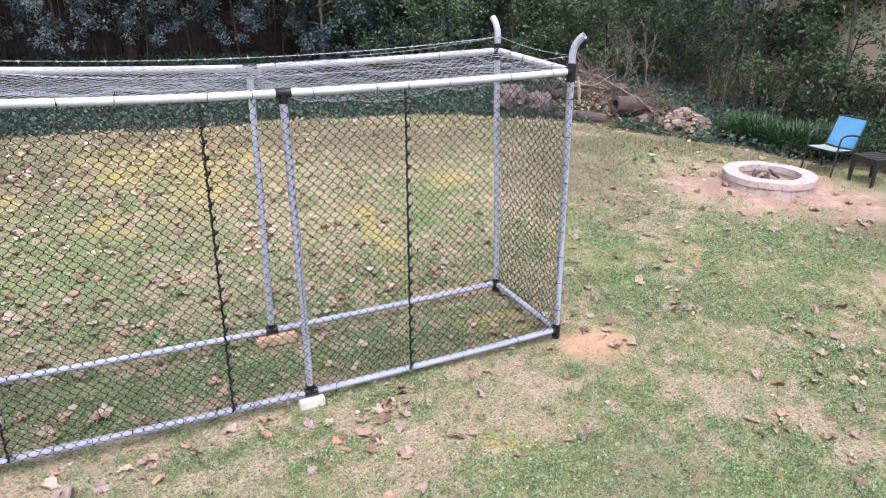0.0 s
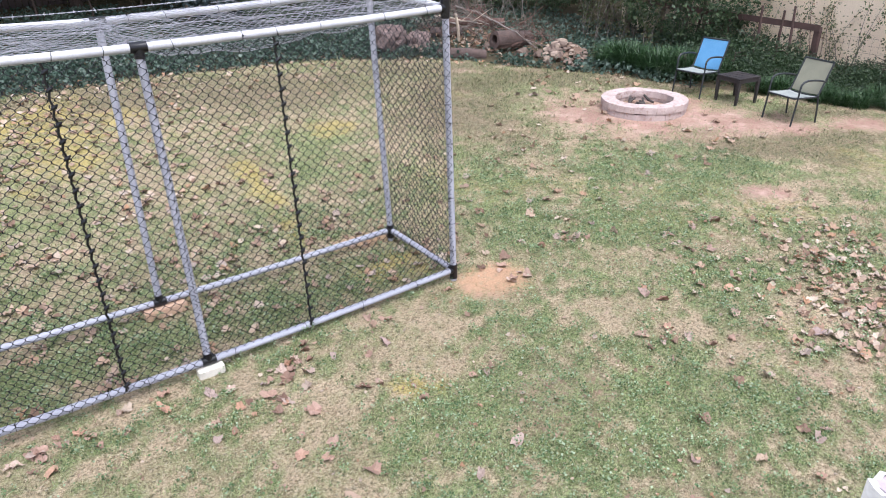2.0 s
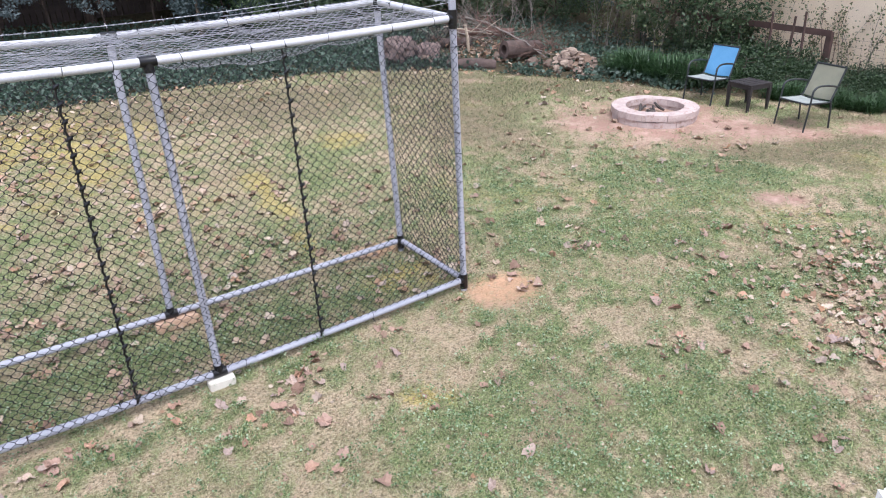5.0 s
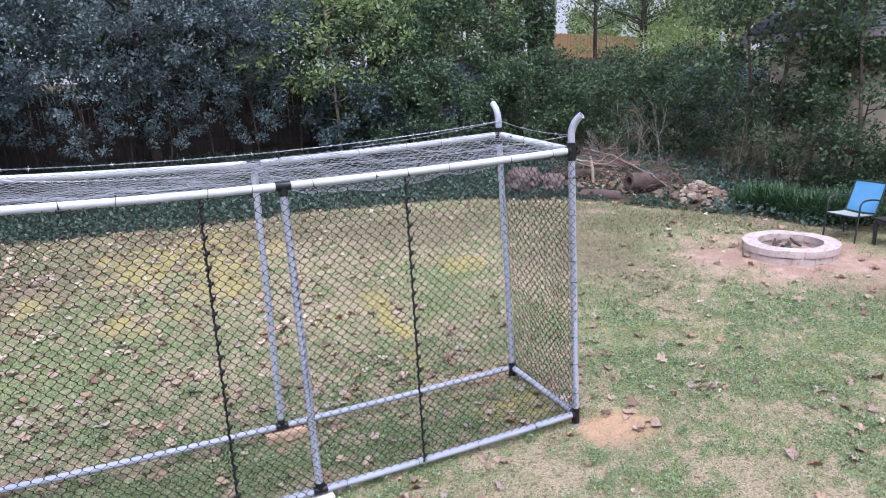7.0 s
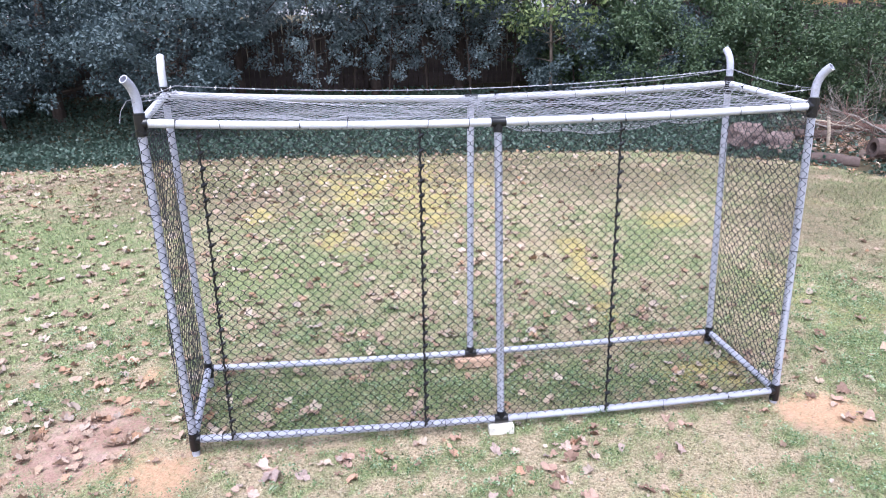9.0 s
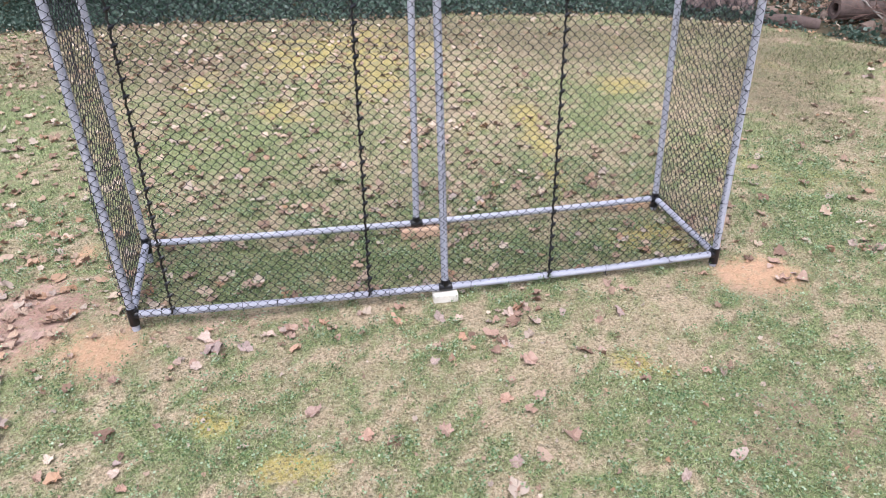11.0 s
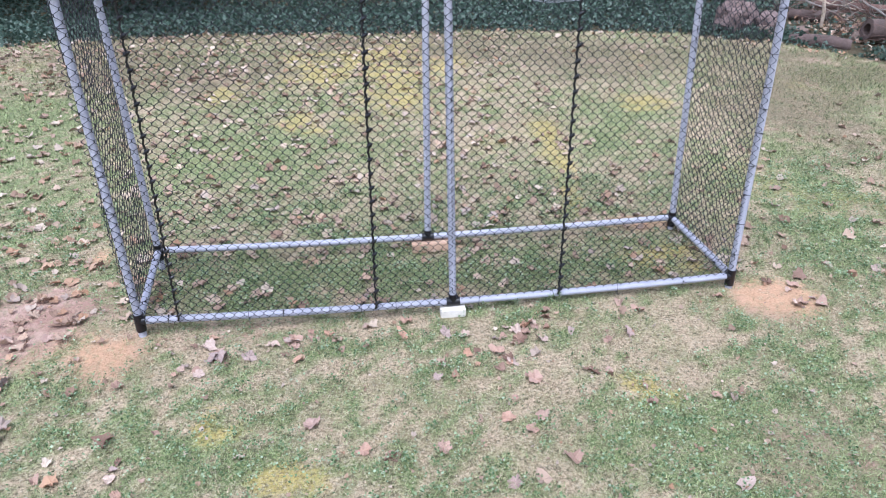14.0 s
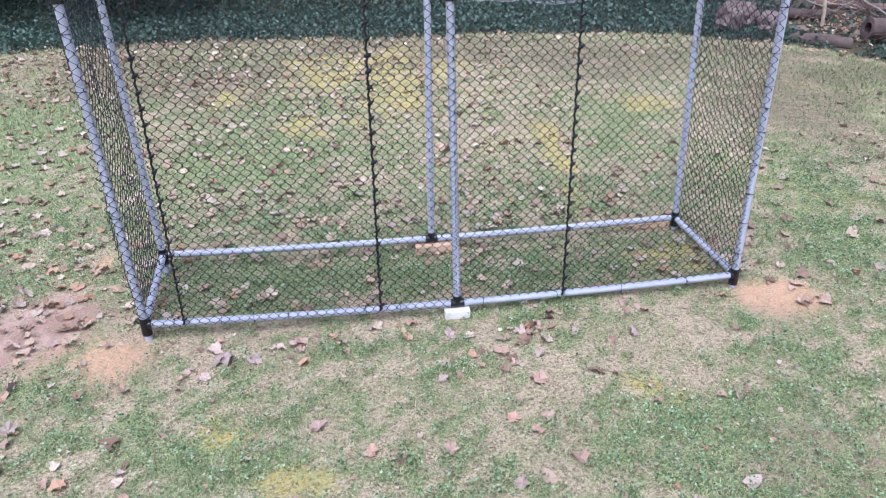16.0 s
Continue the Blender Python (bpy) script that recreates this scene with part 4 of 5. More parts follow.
for k, (x, y, a, b, c) in enumerate(((11.6, 7.55, 0.16, 0.13, 0.11), (11.95, 6.75, 0.13, 0.1, 0.09), (10.2, 8.35, 0.2, 0.18, 0.13), (10.75, 8.1, 0.22, 0.18, 0.15), (11.75, 6.55, 0.15, 0.12, 0.12))):
    single("stone", Shape().lump((0, 0, c * 0.5), (a, b, c), 60 + k, 0.6), ROCK, on_ground(x, y), "pale brown field stone beside the logs", "stone", "stones in the rubble heap", turn=k * 37)
single("boulder", Shape().lump((0, 0, 0.26), (0.42, 0.34, 0.36), 77, 0.55, 3), PINKROCK, on_ground(9.85, 8.95), "rough pinkish boulder at the lawn's edge", "boulder", turn=20)
single("boulder", Shape().lump((0, 0, 0.18), (0.28, 0.24, 0.22), 79, 0.6, 3), PINKROCK, on_ground(10.4, 8.55), "small rough pinkish boulder at the lawn's edge", "boulder", turn=50)

# bare canes behind the pile
for k, (x, y, h) in enumerate(((13.6, 8.5, 2.1), (13.2, 9.1, 1.7), (12.7, 9.7, 1.4))):
    rnd = random.Random(60 + k)
    s = Shape()
    for c in range(3):
        p, d = Vector((rnd.uniform(-0.12, 0.12), rnd.uniform(-0.12, 0.12), 0)), Vector((rnd.uniform(-0.45, 0.45), rnd.uniform(-0.45, 0.45), 1)).normalized()
        pts = [p.copy()]
        hh = h * rnd.uniform(0.6, 1.05)
        for j in range(9):
            p = p + d * hh / 9
            d = (d + Vector((rnd.uniform(-1, 1), rnd.uniform(-1, 1), rnd.uniform(-0.3, 0.5))) * 0.42).normalized()
            pts.append(p.copy())
            if j > 1:
                for q in range(2):
                    e = (d + Vector((rnd.uniform(-1, 1), rnd.uniform(-1, 1), rnd.uniform(-0.3, 0.6)))).normalized()
                    l = rnd.uniform(0.2, 0.65)
                    m1 = p + e * l * 0.5 + Vector((rnd.uniform(-0.04, 0.04), rnd.uniform(-0.04, 0.04), 0.02))
                    s.tube([p, m1, p + e * l + Vector((rnd.uniform(-0.08, 0.08), rnd.uniform(-0.08, 0.08), rnd.uniform(-0.05, 0.12)))], [0.005, 0.004, 0.0018], 4)
        s.tube(pts, [0.010 * (1 - 0.08 * j) for j in range(10)], 5)
    single("bare_shrub", s, TWIG, on_ground(x, y, -0.05), "leafless shrub of thin pale canes", "shrub", "bare shrubs")

# ---- fences ----
def board_fence():
    y = 17.6
    f = thing("board_fence", (-14, y, float(gz(0, y))), "dark brown weathered board fence behind the trees", "fence")
    me = mesh_of("board", Shape().put([(-0.068, -0.01, -0.15), (0.068, -0.01, -0.15), (0.068, -0.01, 1.98), (0.03, -0.01, 2.05), (-0.03, -0.01, 2.05), (-0.068, -0.01, 1.98),
                                       (-0.068, 0.01, -0.15), (0.068, 0.01, -0.15), (0.068, 0.01, 1.98), (0.03, 0.01, 2.05), (-0.03, 0.01, 2.05), (-0.068, 0.01, 1.98)],
                                      [(0, 1, 2, 3, 4, 5), (11, 10, 9, 8, 7, 6)] + [(i, i + 6, (i + 1) % 6 + 6, (i + 1) % 6) for i in range(6)]), FENCEWOOD, False)
    rnd = random.Random(3)
    for k in range(232):
        b = part("board", me, FENCEWOOD, f)
        x = k * 0.158
        b.matrix_basis = pose(x, rnd.uniform(-0.006, 0.006), float(gz(x - 14, y) - gz(0, y)) + rnd.uniform(-0.03, 0.03), 0, rnd.uniform(-0.9, 0.9), 0)
    for z in (0.35, 1.6):
        part("rail", Shape().box((0, 0.012, z - 0.045), (36.7, 0.055, z + 0.045)), FENCEWOOD, f)


board_fence()


def rail_fence():
    f = thing("rail_fence", on_ground(15.5, 2.16), "brown stained post and rail fence grown over with weeds", "fence")
    for k, (y, top) in enumerate(((0.0, 1.0), (2.35, 1.05), (4.7, 1.1))):
        z = float(gz(15.5, 2.16 + y) - gz(15.5, 2.16))
        part("post", Shape().box((-0.055, y - 0.055, z - 0.3), (0.055, y + 0.055, z + top - 0.2), None, 0.008), RAILWOOD, f)
    for za, zb in ((0.72, 0.84),):
        part("rail", Shape().put([(x, y, z + (0.0 if y < 1 else 0.14 * y / 4.7)) for x in (-0.08, -0.056) for y, z in ((-0.06, za), (4.75, za), (4.75, zb), (-0.06, zb))],
                                 [(0, 1, 2, 3), (7, 6, 5, 4), (0, 4, 5, 1), (1, 5, 6, 2), (2, 6, 7, 3), (3, 7, 4, 0)]), RAILWOOD, f, smooth=False)
    for y, h, lean in ((0.45, 1.15, 4), (0.74, 1.05, -5), (1.15, 1.1, 3), (1.9, 0.95, -3), (2.9, 1.1, 6)):
        part("stake", Shape().tube([(-0.1, y, -0.2), (-0.1, y + 0.01 * lean, h)], [0.03, 0.024], 7), RAILWOOD, f)
    mesh = Shape()
    for k in range(62):
        y = -3.4 + 0.13 * k
        mesh.tube([(-0.06, y, -0.1), (-0.055, y + 0.01 * math.sin(k), 0.72)], 0.0018, 4)
    for k in range(6):
        mesh.tube([(-0.058, -3.45, 0.02 + 0.135 * k), (-0.05, 0.6, 0.035 + 0.135 * k), (-0.058, 4.7, 0.03 + 0.135 * k)], 0.0018, 4)
    part("wire_mesh", mesh, RAILWOOD, f, "rusty wire mesh")["kind"] = "stuff"


rail_fence()

far = thing("cedar_fence", (30.5, 40, 2.95), "tan cedar board fence on the far slope", "fence")
me = mesh_of("board", Shape().box((-0.07, -0.012, -0.9), (0.07, 0.012, 2.3)), TANFENCE, False)
for k in range(63):
    b = part("board", me, TANFENCE, far)
    b.matrix_basis = pose(k * 0.15, 0.01 * (k % 2), 0.02 * ((k * 7) % 5) - 0.009 * k)
for z in (0.3, 1.2, 2.0):
    part("rail", Shape().put([(x, y, q + dz - 0.06 * x) for x in (0.0, 9.4) for y, dz in ((0.02, 0.0), (0.07, 0.0), (0.07, 0.09), (0.02, 0.09)) for q in (z,)],
                             [(3, 2, 1, 0), (4, 5, 6, 7)] + [(i, (i + 1) % 4, (i + 1) % 4 + 4, i + 4) for i in range(4)]), TANFENCE, far, smooth=False)

# ---- neighbour's house ----
house = thing("house", (16.25, -0.9, float(gz(16.25, -0.9))), "beige stucco house with a grey shingle roof behind shrubs", "house")
hz = house.location.z
for lo, hi in (((0, -16, -0.6), (0.25, 8.6, 3.45)), ((0.25, 8.35, -0.6), (9.0, 8.6, 3.45)), ((0.25, -16, -0.6), (9.0, -15.75, 3.45)), ((9.0, -16, -0.6), (9.25, 8.6, 3.45))):
    part("wall", Shape().box(lo, hi), STUCCO, house, smooth=False)
part("roof", Shape().put([(-0.5, -16.5, 3.3), (-0.5, 9.1, 3.3), (4.6, 9.1, 5.95), (4.6, -16.5, 5.95), (9.7, -16.5, 3.3), (9.7, 9.1, 3.3),
                          (-0.5, -16.5, 3.5), (-0.5, 9.1, 3.5), (4.6, 9.1, 6.15), (4.6, -16.5, 6.15), (9.7, -16.5, 3.5), (9.7, 9.1, 3.5)],
                         [(0, 1, 2, 3), (3, 2, 5, 4), (6, 9, 8, 7), (9, 10, 11, 8), (0, 6, 7, 1), (1, 7, 8, 2), (2, 8, 11, 5), (5, 11, 10, 4), (4, 10, 9, 3), (3, 9, 6, 0)]), ROOFING, house, smooth=False)
part("gable", Shape().put([(0.0, 8.5, 3.45), (9.2, 8.5, 3.45), (4.6, 8.5, 5.9), (0.0, 8.6, 3.45), (9.2, 8.6, 3.45), (4.6, 8.6, 5.9)], [(0, 1, 2), (5, 4, 3), (0, 3, 4, 1), (1, 4, 5, 2), (2, 5, 3, 0)]), STUCCO, house, smooth=False)
part("fascia", Shape().box((-0.53, -16.5, 3.28), (-0.503, 9.1, 3.46)), GREYWOOD, house, "grey fascia board", smooth=False)

# ---- white post by the camera ----
post = thing("deck_post", (2.314, -4.642, -0.132), "white painted deck post with flaking edges", "post", turn=-12)
s = Shape()
rnd = random.Random(5)
outline = [(-0.055 + 0.11 * k / 8, -0.055) for k in range(9)] + [(0.055, -0.055 + 0.11 * k / 8) for k in range(1, 9)] + [(0.055 - 0.11 * k / 8, 0.055) for k in range(1, 9)] + [(-0.055, 0.055 - 0.11 * k / 8) for k in range(1, 8)]
n = len(outline)
tops = [2.597 + rnd.uniform(-0.012, 0.006) for _ in outline]
s.put([(x, y, 0.0) for x, y in outline] + [(x, y, z) for (x, y), z in zip(outline, tops)] + [(x * 0.86, y * 0.86, z + 0.001) for (x, y), z in zip(outline, tops)],
      [(k, (k + 1) % n, n + (k + 1) % n, n + k) for k in range(n)] + [(n + k, n + (k + 1) % n, 2 * n + (k + 1) % n, 2 * n + k) for k in range(n)])
part("post_body", s, WHITEPAINT, post, "white flaking paint", smooth=False)
part("post_core", Shape().box((-0.049, -0.049, 0.0), (0.049, 0.049, 2.59)), GREYWOOD, post, "mauve-grey weathered wood", smooth=False)


# ---- plants ----
def leaf_mesh(name, p, d, length, width, material, fold=0.25):
    """Leaves with a folded midrib: bases p, directions d (n, 3), sizes (n,)."""
    n = len(p)
    r = np.random.RandomState(n)
    d = d / np.linalg.norm(d, axis=1, keepdims=True)
    side = np.cross(d, r.normal(size=(n, 3)) + np.array([0, 0, 1.2]))
    side /= np.linalg.norm(side, axis=1, keepdims=True) + 1e-9
    up = np.cross(side, d)
    L, W = length[:, None], width[:, None]
    mid = p + d * L * 0.5 + up * W * fold
    verts = np.stack([p, mid + side * W, p + d * L, mid - side * W], 1).reshape(-1, 3)
    i = np.arange(n) * 4
    faces = np.concatenate([np.column_stack([i, i + 1, i + 2]), np.column_stack([i, i + 2, i + 3])])
    return quick_mesh(name, verts, faces, material)


def unit(r, n):
    v = r.normal(size=(n, 3))
    return v / np.linalg.norm(v, axis=1, keepdims=True)


def crown_mesh(seed, h0, h1, radius, clumps, per, leaf, material, shape="round", spread=0.42):
    """Clumps of leaves in an uneven crown from height h0 to h1, with gaps."""
    r = np.random.RandomState(seed)
    u = r.uniform(0, 1, clumps)
    ang = r.uniform(0, 2 * np.pi, clumps)
    if shape == "round":
        prof = np.sqrt(np.clip(1 - (2 * u - 1) ** 2, 0.05, 1))
    elif shape == "skirt":
        prof = 0.35 + 0.65 * (1 - u) ** 0.6
    else:
        prof = np.full(clumps, 1.0)
    rad = radius * prof * (0.45 + 0.6 * np.sqrt(r.uniform(0, 1, clumps))) * (0.75 + 0.5 * vnoise(ang * 1.3, u * 5, seed))
    c = np.column_stack([rad * np.cos(ang), rad * np.sin(ang), h0 + (h1 - h0) * u])
    c = np.repeat(c, per, 0)
    n = len(c)
    size = np.repeat(r.uniform(0.6, 1.3, clumps), per) * spread
    off = unit(r, n) * (r.uniform(0, 1, n) ** 0.5 * size)[:, None] * np.array([1, 1, 0.75])
    p = c + off
    d = unit(r, n) + off / (np.linalg.norm(off, axis=1, keepdims=True) + 1e-6) * 0.9 + np.array([0, 0, -0.15])
    length = leaf * r.uniform(0.6, 1.3, n)
    return leaf_mesh("crown", p, d, length, length * 0.27, material)


def limbs(seed, height, r0, crown_from, reach, count, lean=0.04):
    rnd = random.Random(seed)
    trunk, p, d = [], Vector((0, 0, -0.25)), Vector((rnd.uniform(-lean, lean), rnd.uniform(-lean, lean), 1)).normalized()
    steps = 9
    for k in range(steps + 1):
        trunk.append(p.copy())
        p = p + d * (height + 0.25) / steps
        d = (d + Vector((rnd.uniform(-1, 1), rnd.uniform(-1, 1), 0)) * 0.04).normalized()
    shapes = [Shape().tube(trunk, [r0 * (1.25 if k == 0 else 1 - 0.08 * k) for k in range(steps + 1)], 10)]
    for k in range(count):
        t = rnd.uniform(crown_from, 0.95) * steps
        i = min(steps - 1, int(t))
        a = trunk[i].lerp(trunk[i + 1], t - i)
        ang = rnd.uniform(0, 6.28)
        e = Vector((math.cos(ang), math.sin(ang), rnd.uniform(0.1, 0.7))).normalized()
        l = reach * rnd.uniform(0.5, 1.0) * (1.1 - 0.5 * t / steps)
        q = [a]
        for j in range(4):
            a = a + e * l / 4
            e = (e + Vector((rnd.uniform(-1, 1), rnd.uniform(-1, 1), rnd.uniform(-0.5, 0.6))) * 0.22).normalized()
            q.append(a)
        shapes.append(Shape().tube(q, [r0 * 0.36 * (1 - 0.2 * j) for j in range(5)], 6))
    return shapes


def wood(shapes, bark, parent):
    part("trunk", shapes[0], bark, parent)
    for shape in shapes[1:]:
        part("limb", shape, bark, parent)


def tree(name, at, label, bark, trunk, crown, turn=0.0, category="tree", group="", upper=None):
    t = thing(name, at, label, category, group, turn)
    wood(trunk, bark, t)
    part("crown", crown, None, t)["kind"] = "stuff"
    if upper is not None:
        part("upper_crown", upper, None, t, "evergreen leaves with the sky's silvery sheen in their colour")["kind"] = "stuff"
    return t


holly_a = tree("holly_tree", on_ground(-6.2, 15.2), "dark glossy evergreen tree leafed to the ground", DARKBARK, limbs(1, 7.0, 0.16, 0.12, 2.4, 16),
               crown_mesh(101, 0.5, 7.8, 2.7, 190, 125, 0.105, HOLLY, "skirt", 0.38), group="evergreens at the back")
# Its upper crown looks skylit through a brighter leaf colour.
holly_b = tree("holly_tree", on_ground(-1.6, 16.4), "dark glossy evergreen tree with drooping boughs", DARKBARK, limbs(2, 7.4, 0.15, 0.2, 2.6, 16),
               crown_mesh(102, 1.7, 8.6, 2.6, 190, 110, 0.11, HOLLY_HAZED, "round", 0.40), group="evergreens at the back",
               upper=crown_mesh(103, 3.6, 8.9, 3.0, 150, 110, 0.105, HOLLY_LIT, "round", 0.42))
for src, x, y, turn in ((holly_b, 2.4, 16.6, 130), (holly_a, -9.8, 15.6, 70), (holly_b, 5.0, 17.0, 200), (holly_a, -13.2, 15.0, 250), (holly_a, -4.2, 19.4, 40), (holly_a, -7.8, 19.6, 10), (holly_a, -11.6, 19.2, 190)):
    copy_thing(src, pose(*on_ground(x, y), 0, 0, turn))

bush = tree("evergreen_bush", on_ground(-3.1, 13.9), "broad dark evergreen bush with small grey-green leaves", DARKBARK, limbs(5, 2.6, 0.06, 0.1, 1.5, 14),
            crown_mesh(105, 0.75, 3.8, 2.1, 160, 90, 0.11, HOLLY, "round", 0.36), group="bushes under the trees")
copy_thing(bush, pose(*on_ground(-7.3, 14.5), 0, 0, 140))
copy_thing(bush, pose(*on_ground(-10.6, 13.6), 0, 0, 40))
for x, y, turn in ((-3.6, 22.5, 20), (4.0, 22, 160), (-8.5, 22.5, 230), (-13, 22, 300)):
    copy_thing(bush, pose(*on_ground(x, y), 0, 0, turn) @ Matrix.Scale(2.0, 4))

spray = tree("holly_sapling", on_ground(0.7, 15.4), "slender dark evergreen sapling before the board fence", DARKBARK, limbs(7, 3.4, 0.03, 0.2, 0.9, 14),
             crown_mesh(107, 0.7, 3.9, 0.95, 46, 70, 0.085, HOLLY_HAZED, "round", 0.26), group="evergreen saplings by the fence")
for x, y, turn, size in ((2.7, 15.9, 80, 0.9), (-2.2, 15.8, 200, 1.1), (5.1, 15.6, 300, 1.0), (-0.6, 16.3, 20, 1.2), (1.7, 16.4, 130, 1.25), (3.9, 16.2, 250, 1.25), (6.4, 16.0, 60, 1.2)):
    copy_thing(spray, pose(*on_ground(x, y), 0, 0, turn) @ Matrix.Scale(size, 4))

oak_a = tree("understory_tree", on_ground(8.6, 16.2), "mid-green understory tree with thin trunk", BARK, limbs(11, 4.0, 0.08, 0.15, 2.2, 16),
             crown_mesh(111, 0.3, 4.3, 2.4, 170, 75, 0.15, OAK, "round", 0.38), group="understory trees")
light_a = tree("understory_tree", on_ground(7.2, 14.6), "small tree with pale yellow-green leaves", BARK, limbs(12, 4.8, 0.06, 0.3, 2.4, 18),
               crown_mesh(112, 2.2, 4.9, 2.2, 62, 42, 0.15, LIGHT, "round", 0.5), group="understory trees")
for src, x, y, turn in ((oak_a, 11.9, 16.6, 80), (light_a, 13.4, 19.0, 170), (light_a, 9.4, 20.0, 20), (light_a, 12.0, 21.5, 120), (light_a, 5.2, 20.5, 60), (light_a, 0.6, 20.5, 200), (light_a, 2.2, 21.5, 310)):
    copy_thing(src, pose(*on_ground(x, y), 0, 0, turn))

for x, y, turn, size in ((17.0, 25.5, 10, 1.3),):
    copy_thing(oak_a, pose(*on_ground(x, y), 0, 0, turn) @ Matrix.Scale(size, 4))

low_a = tree("leafy_shrub", on_ground(9.6, 13.4), "dense dark green shrub below the trees", DARKBARK, limbs(15, 2.0, 0.04, 0.1, 1.2, 12),
             crown_mesh(115, 0.15, 2.9, 1.6, 115, 80, 0.10, OAK, "round", 0.3), group="shrubs along the back")
low_b = tree("leafy_shrub", on_ground(8.0, 14.9), "dark evergreen shrub with glossy leaves", DARKBARK, limbs(16, 2.0, 0.04, 0.1, 1.2, 12),
             crown_mesh(116, 0.1, 2.6, 1.5, 120, 80, 0.10, HOLLY, "round", 0.32), group="shrubs along the back")
for src, x, y, turn in ((low_a, 12.4, 13.2, 60), (low_a, 15.2, 12.0, 200), (low_a, 16.4, 10.6, 140),
                        (low_b, 10.8, 15.0, 20), (low_b, 18.8, 11.6, 80), (low_a, 15.5, 4.9, 310), (low_a, 14.0, 14.2, 280)):
    copy_thing(src, pose(*on_ground(x, y), 0, 0, turn))

for x, y, turn, size in ((16.4, 14.6, 15, 0.68), (17.8, 16.4, 190, 0.7), (20.2, 15.4, 70, 0.72), (29, 23, 70, 0.8)):
    copy_thing(low_a, pose(*on_ground(x, y), 0, 0, turn) @ Matrix.Scale(size, 4))

# tall trunks
for k, (x, y, r, h) in enumerate(((9.63, 18.0, 0.36, 12), (13.67, 20.0, 0.27, 12), (15.5, 20.0, 0.2, 12), (2.2, 18.8, 0.2, 10), (36.5, 30, 0.18, 14), (5.2, 19.0, 0.16, 10))):
    tree("tall_tree", on_ground(x, y), "tall bare dark trunk rising among leaves", DARKBARK, limbs(20 + k, h, r, 0.55, 2.5, 9, 0.02),
         crown_mesh(120 + k, 7.2, 12.5, 3.0, 40 if k == 4 else 90, 45, 0.17, OAK if k % 2 else LIGHT, "round", 0.6), group="tall trees")

sapling = tree("sapling", on_ground(16.0, 6.2), "tall thin leafy sapling against the house", BARK, limbs(35, 5.6, 0.06, 0.2, 1.6, 16),
               crown_mesh(135, 1.2, 6.0, 1.5, 80, 50, 0.12, OAK, "round", 0.42), group="saplings by the house")
for x, y, turn in ((15.5, 7.5, 100), (15.3, 6.7, 200)):
    copy_thing(sapling, pose(*on_ground(x, y), 0, 0, turn))
overhang = tree("sapling", on_ground(15.5, 5.9), "tall thin sapling with a high leafy crown by the house", BARK, limbs(38, 5.6, 0.05, 0.55, 1.6, 16),
                crown_mesh(138, 2.7, 6.0, 1.6, 48, 55, 0.12, OAK, "round", 0.42), group="saplings by the house")
for x, y, turn in ((15.5, 4.7, 220),):
    copy_thing(overhang, pose(*on_ground(x, y), 0, 0, turn))
canopy = tree("canopy_tree", on_ground(8.0, 27), "tall light green tree behind the yard", BARK, limbs(36, 12, 0.2, 0.3, 3.5, 14),
              crown_mesh(136, 2.5, 13.5, 4.2, 180, 48, 0.26, LIGHT, "round", 0.75), group="tall trees behind the fence")
for x, y, turn in ((2.0, 28, 100), (14.5, 28, 210), (-4, 27, 20), (20.5, 30, 150), (43, 33, 60), (37, 24, 300), (28.5, 20.5, 200)):
    copy_thing(canopy, pose(*on_ground(x, y), 0, 0, turn))

thin = tree("thin_tree", on_ground(24.3, 22), "thin sparse tree against the bright sky", DARKBARK, limbs(37, 9.5, 0.11, 0.25, 2.8, 34),
            crown_mesh(137, 2.8, 10.5, 3.2, 230, 26, 0.11, OAK, "round", 0.6), group="thin trees at the gap")
for x, y, turn in ((29.5, 27.5, 130), (21.4, 21.5, 250)):
    copy_thing(thin, pose(*on_ground(x, y), 0, 0, turn))
for x, y, turn in ((35.5, 31, 70), (31.0, 33, 250), (39, 35, 10), (21.5, 15.5, 40), (24.5, 18.5, 130)):
    copy_thing(light_a, pose(*on_ground(x, y, -1.6), 0, 0, turn))

# ivy-clad trunk
ivy_tree = thing("ivy_clad_tree", on_ground(14.27, 15.0), "tall trunk thickly clad in dark ivy", "tree")
wood(limbs(31, 11, 0.3, 0.6, 2.0, 6, 0.01), DARKBARK, ivy_tree)
r = np.random.RandomState(31)
n = 15000
ang, hh = r.uniform(0, 2 * np.pi, n), r.uniform(0.0, 10.5, n)
rad = 0.30 + 0.3 * vnoise(ang * 1.5, hh * 1.3, 8) * r.uniform(0.3, 1, n)
p = np.column_stack([rad * np.cos(ang), rad * np.sin(ang), hh])
d = np.column_stack([np.cos(ang), np.sin(ang), -0.9 + 0 * ang]) + unit(r, n) * 0.6
L = 0.095 * r.uniform(0.6, 1.3, n)
ob = part("ivy", leaf_mesh("ivy", p, d, L, L * 0.42, OAK), None, ivy_tree, "dark green ivy")
ob["kind"] = "stuff"

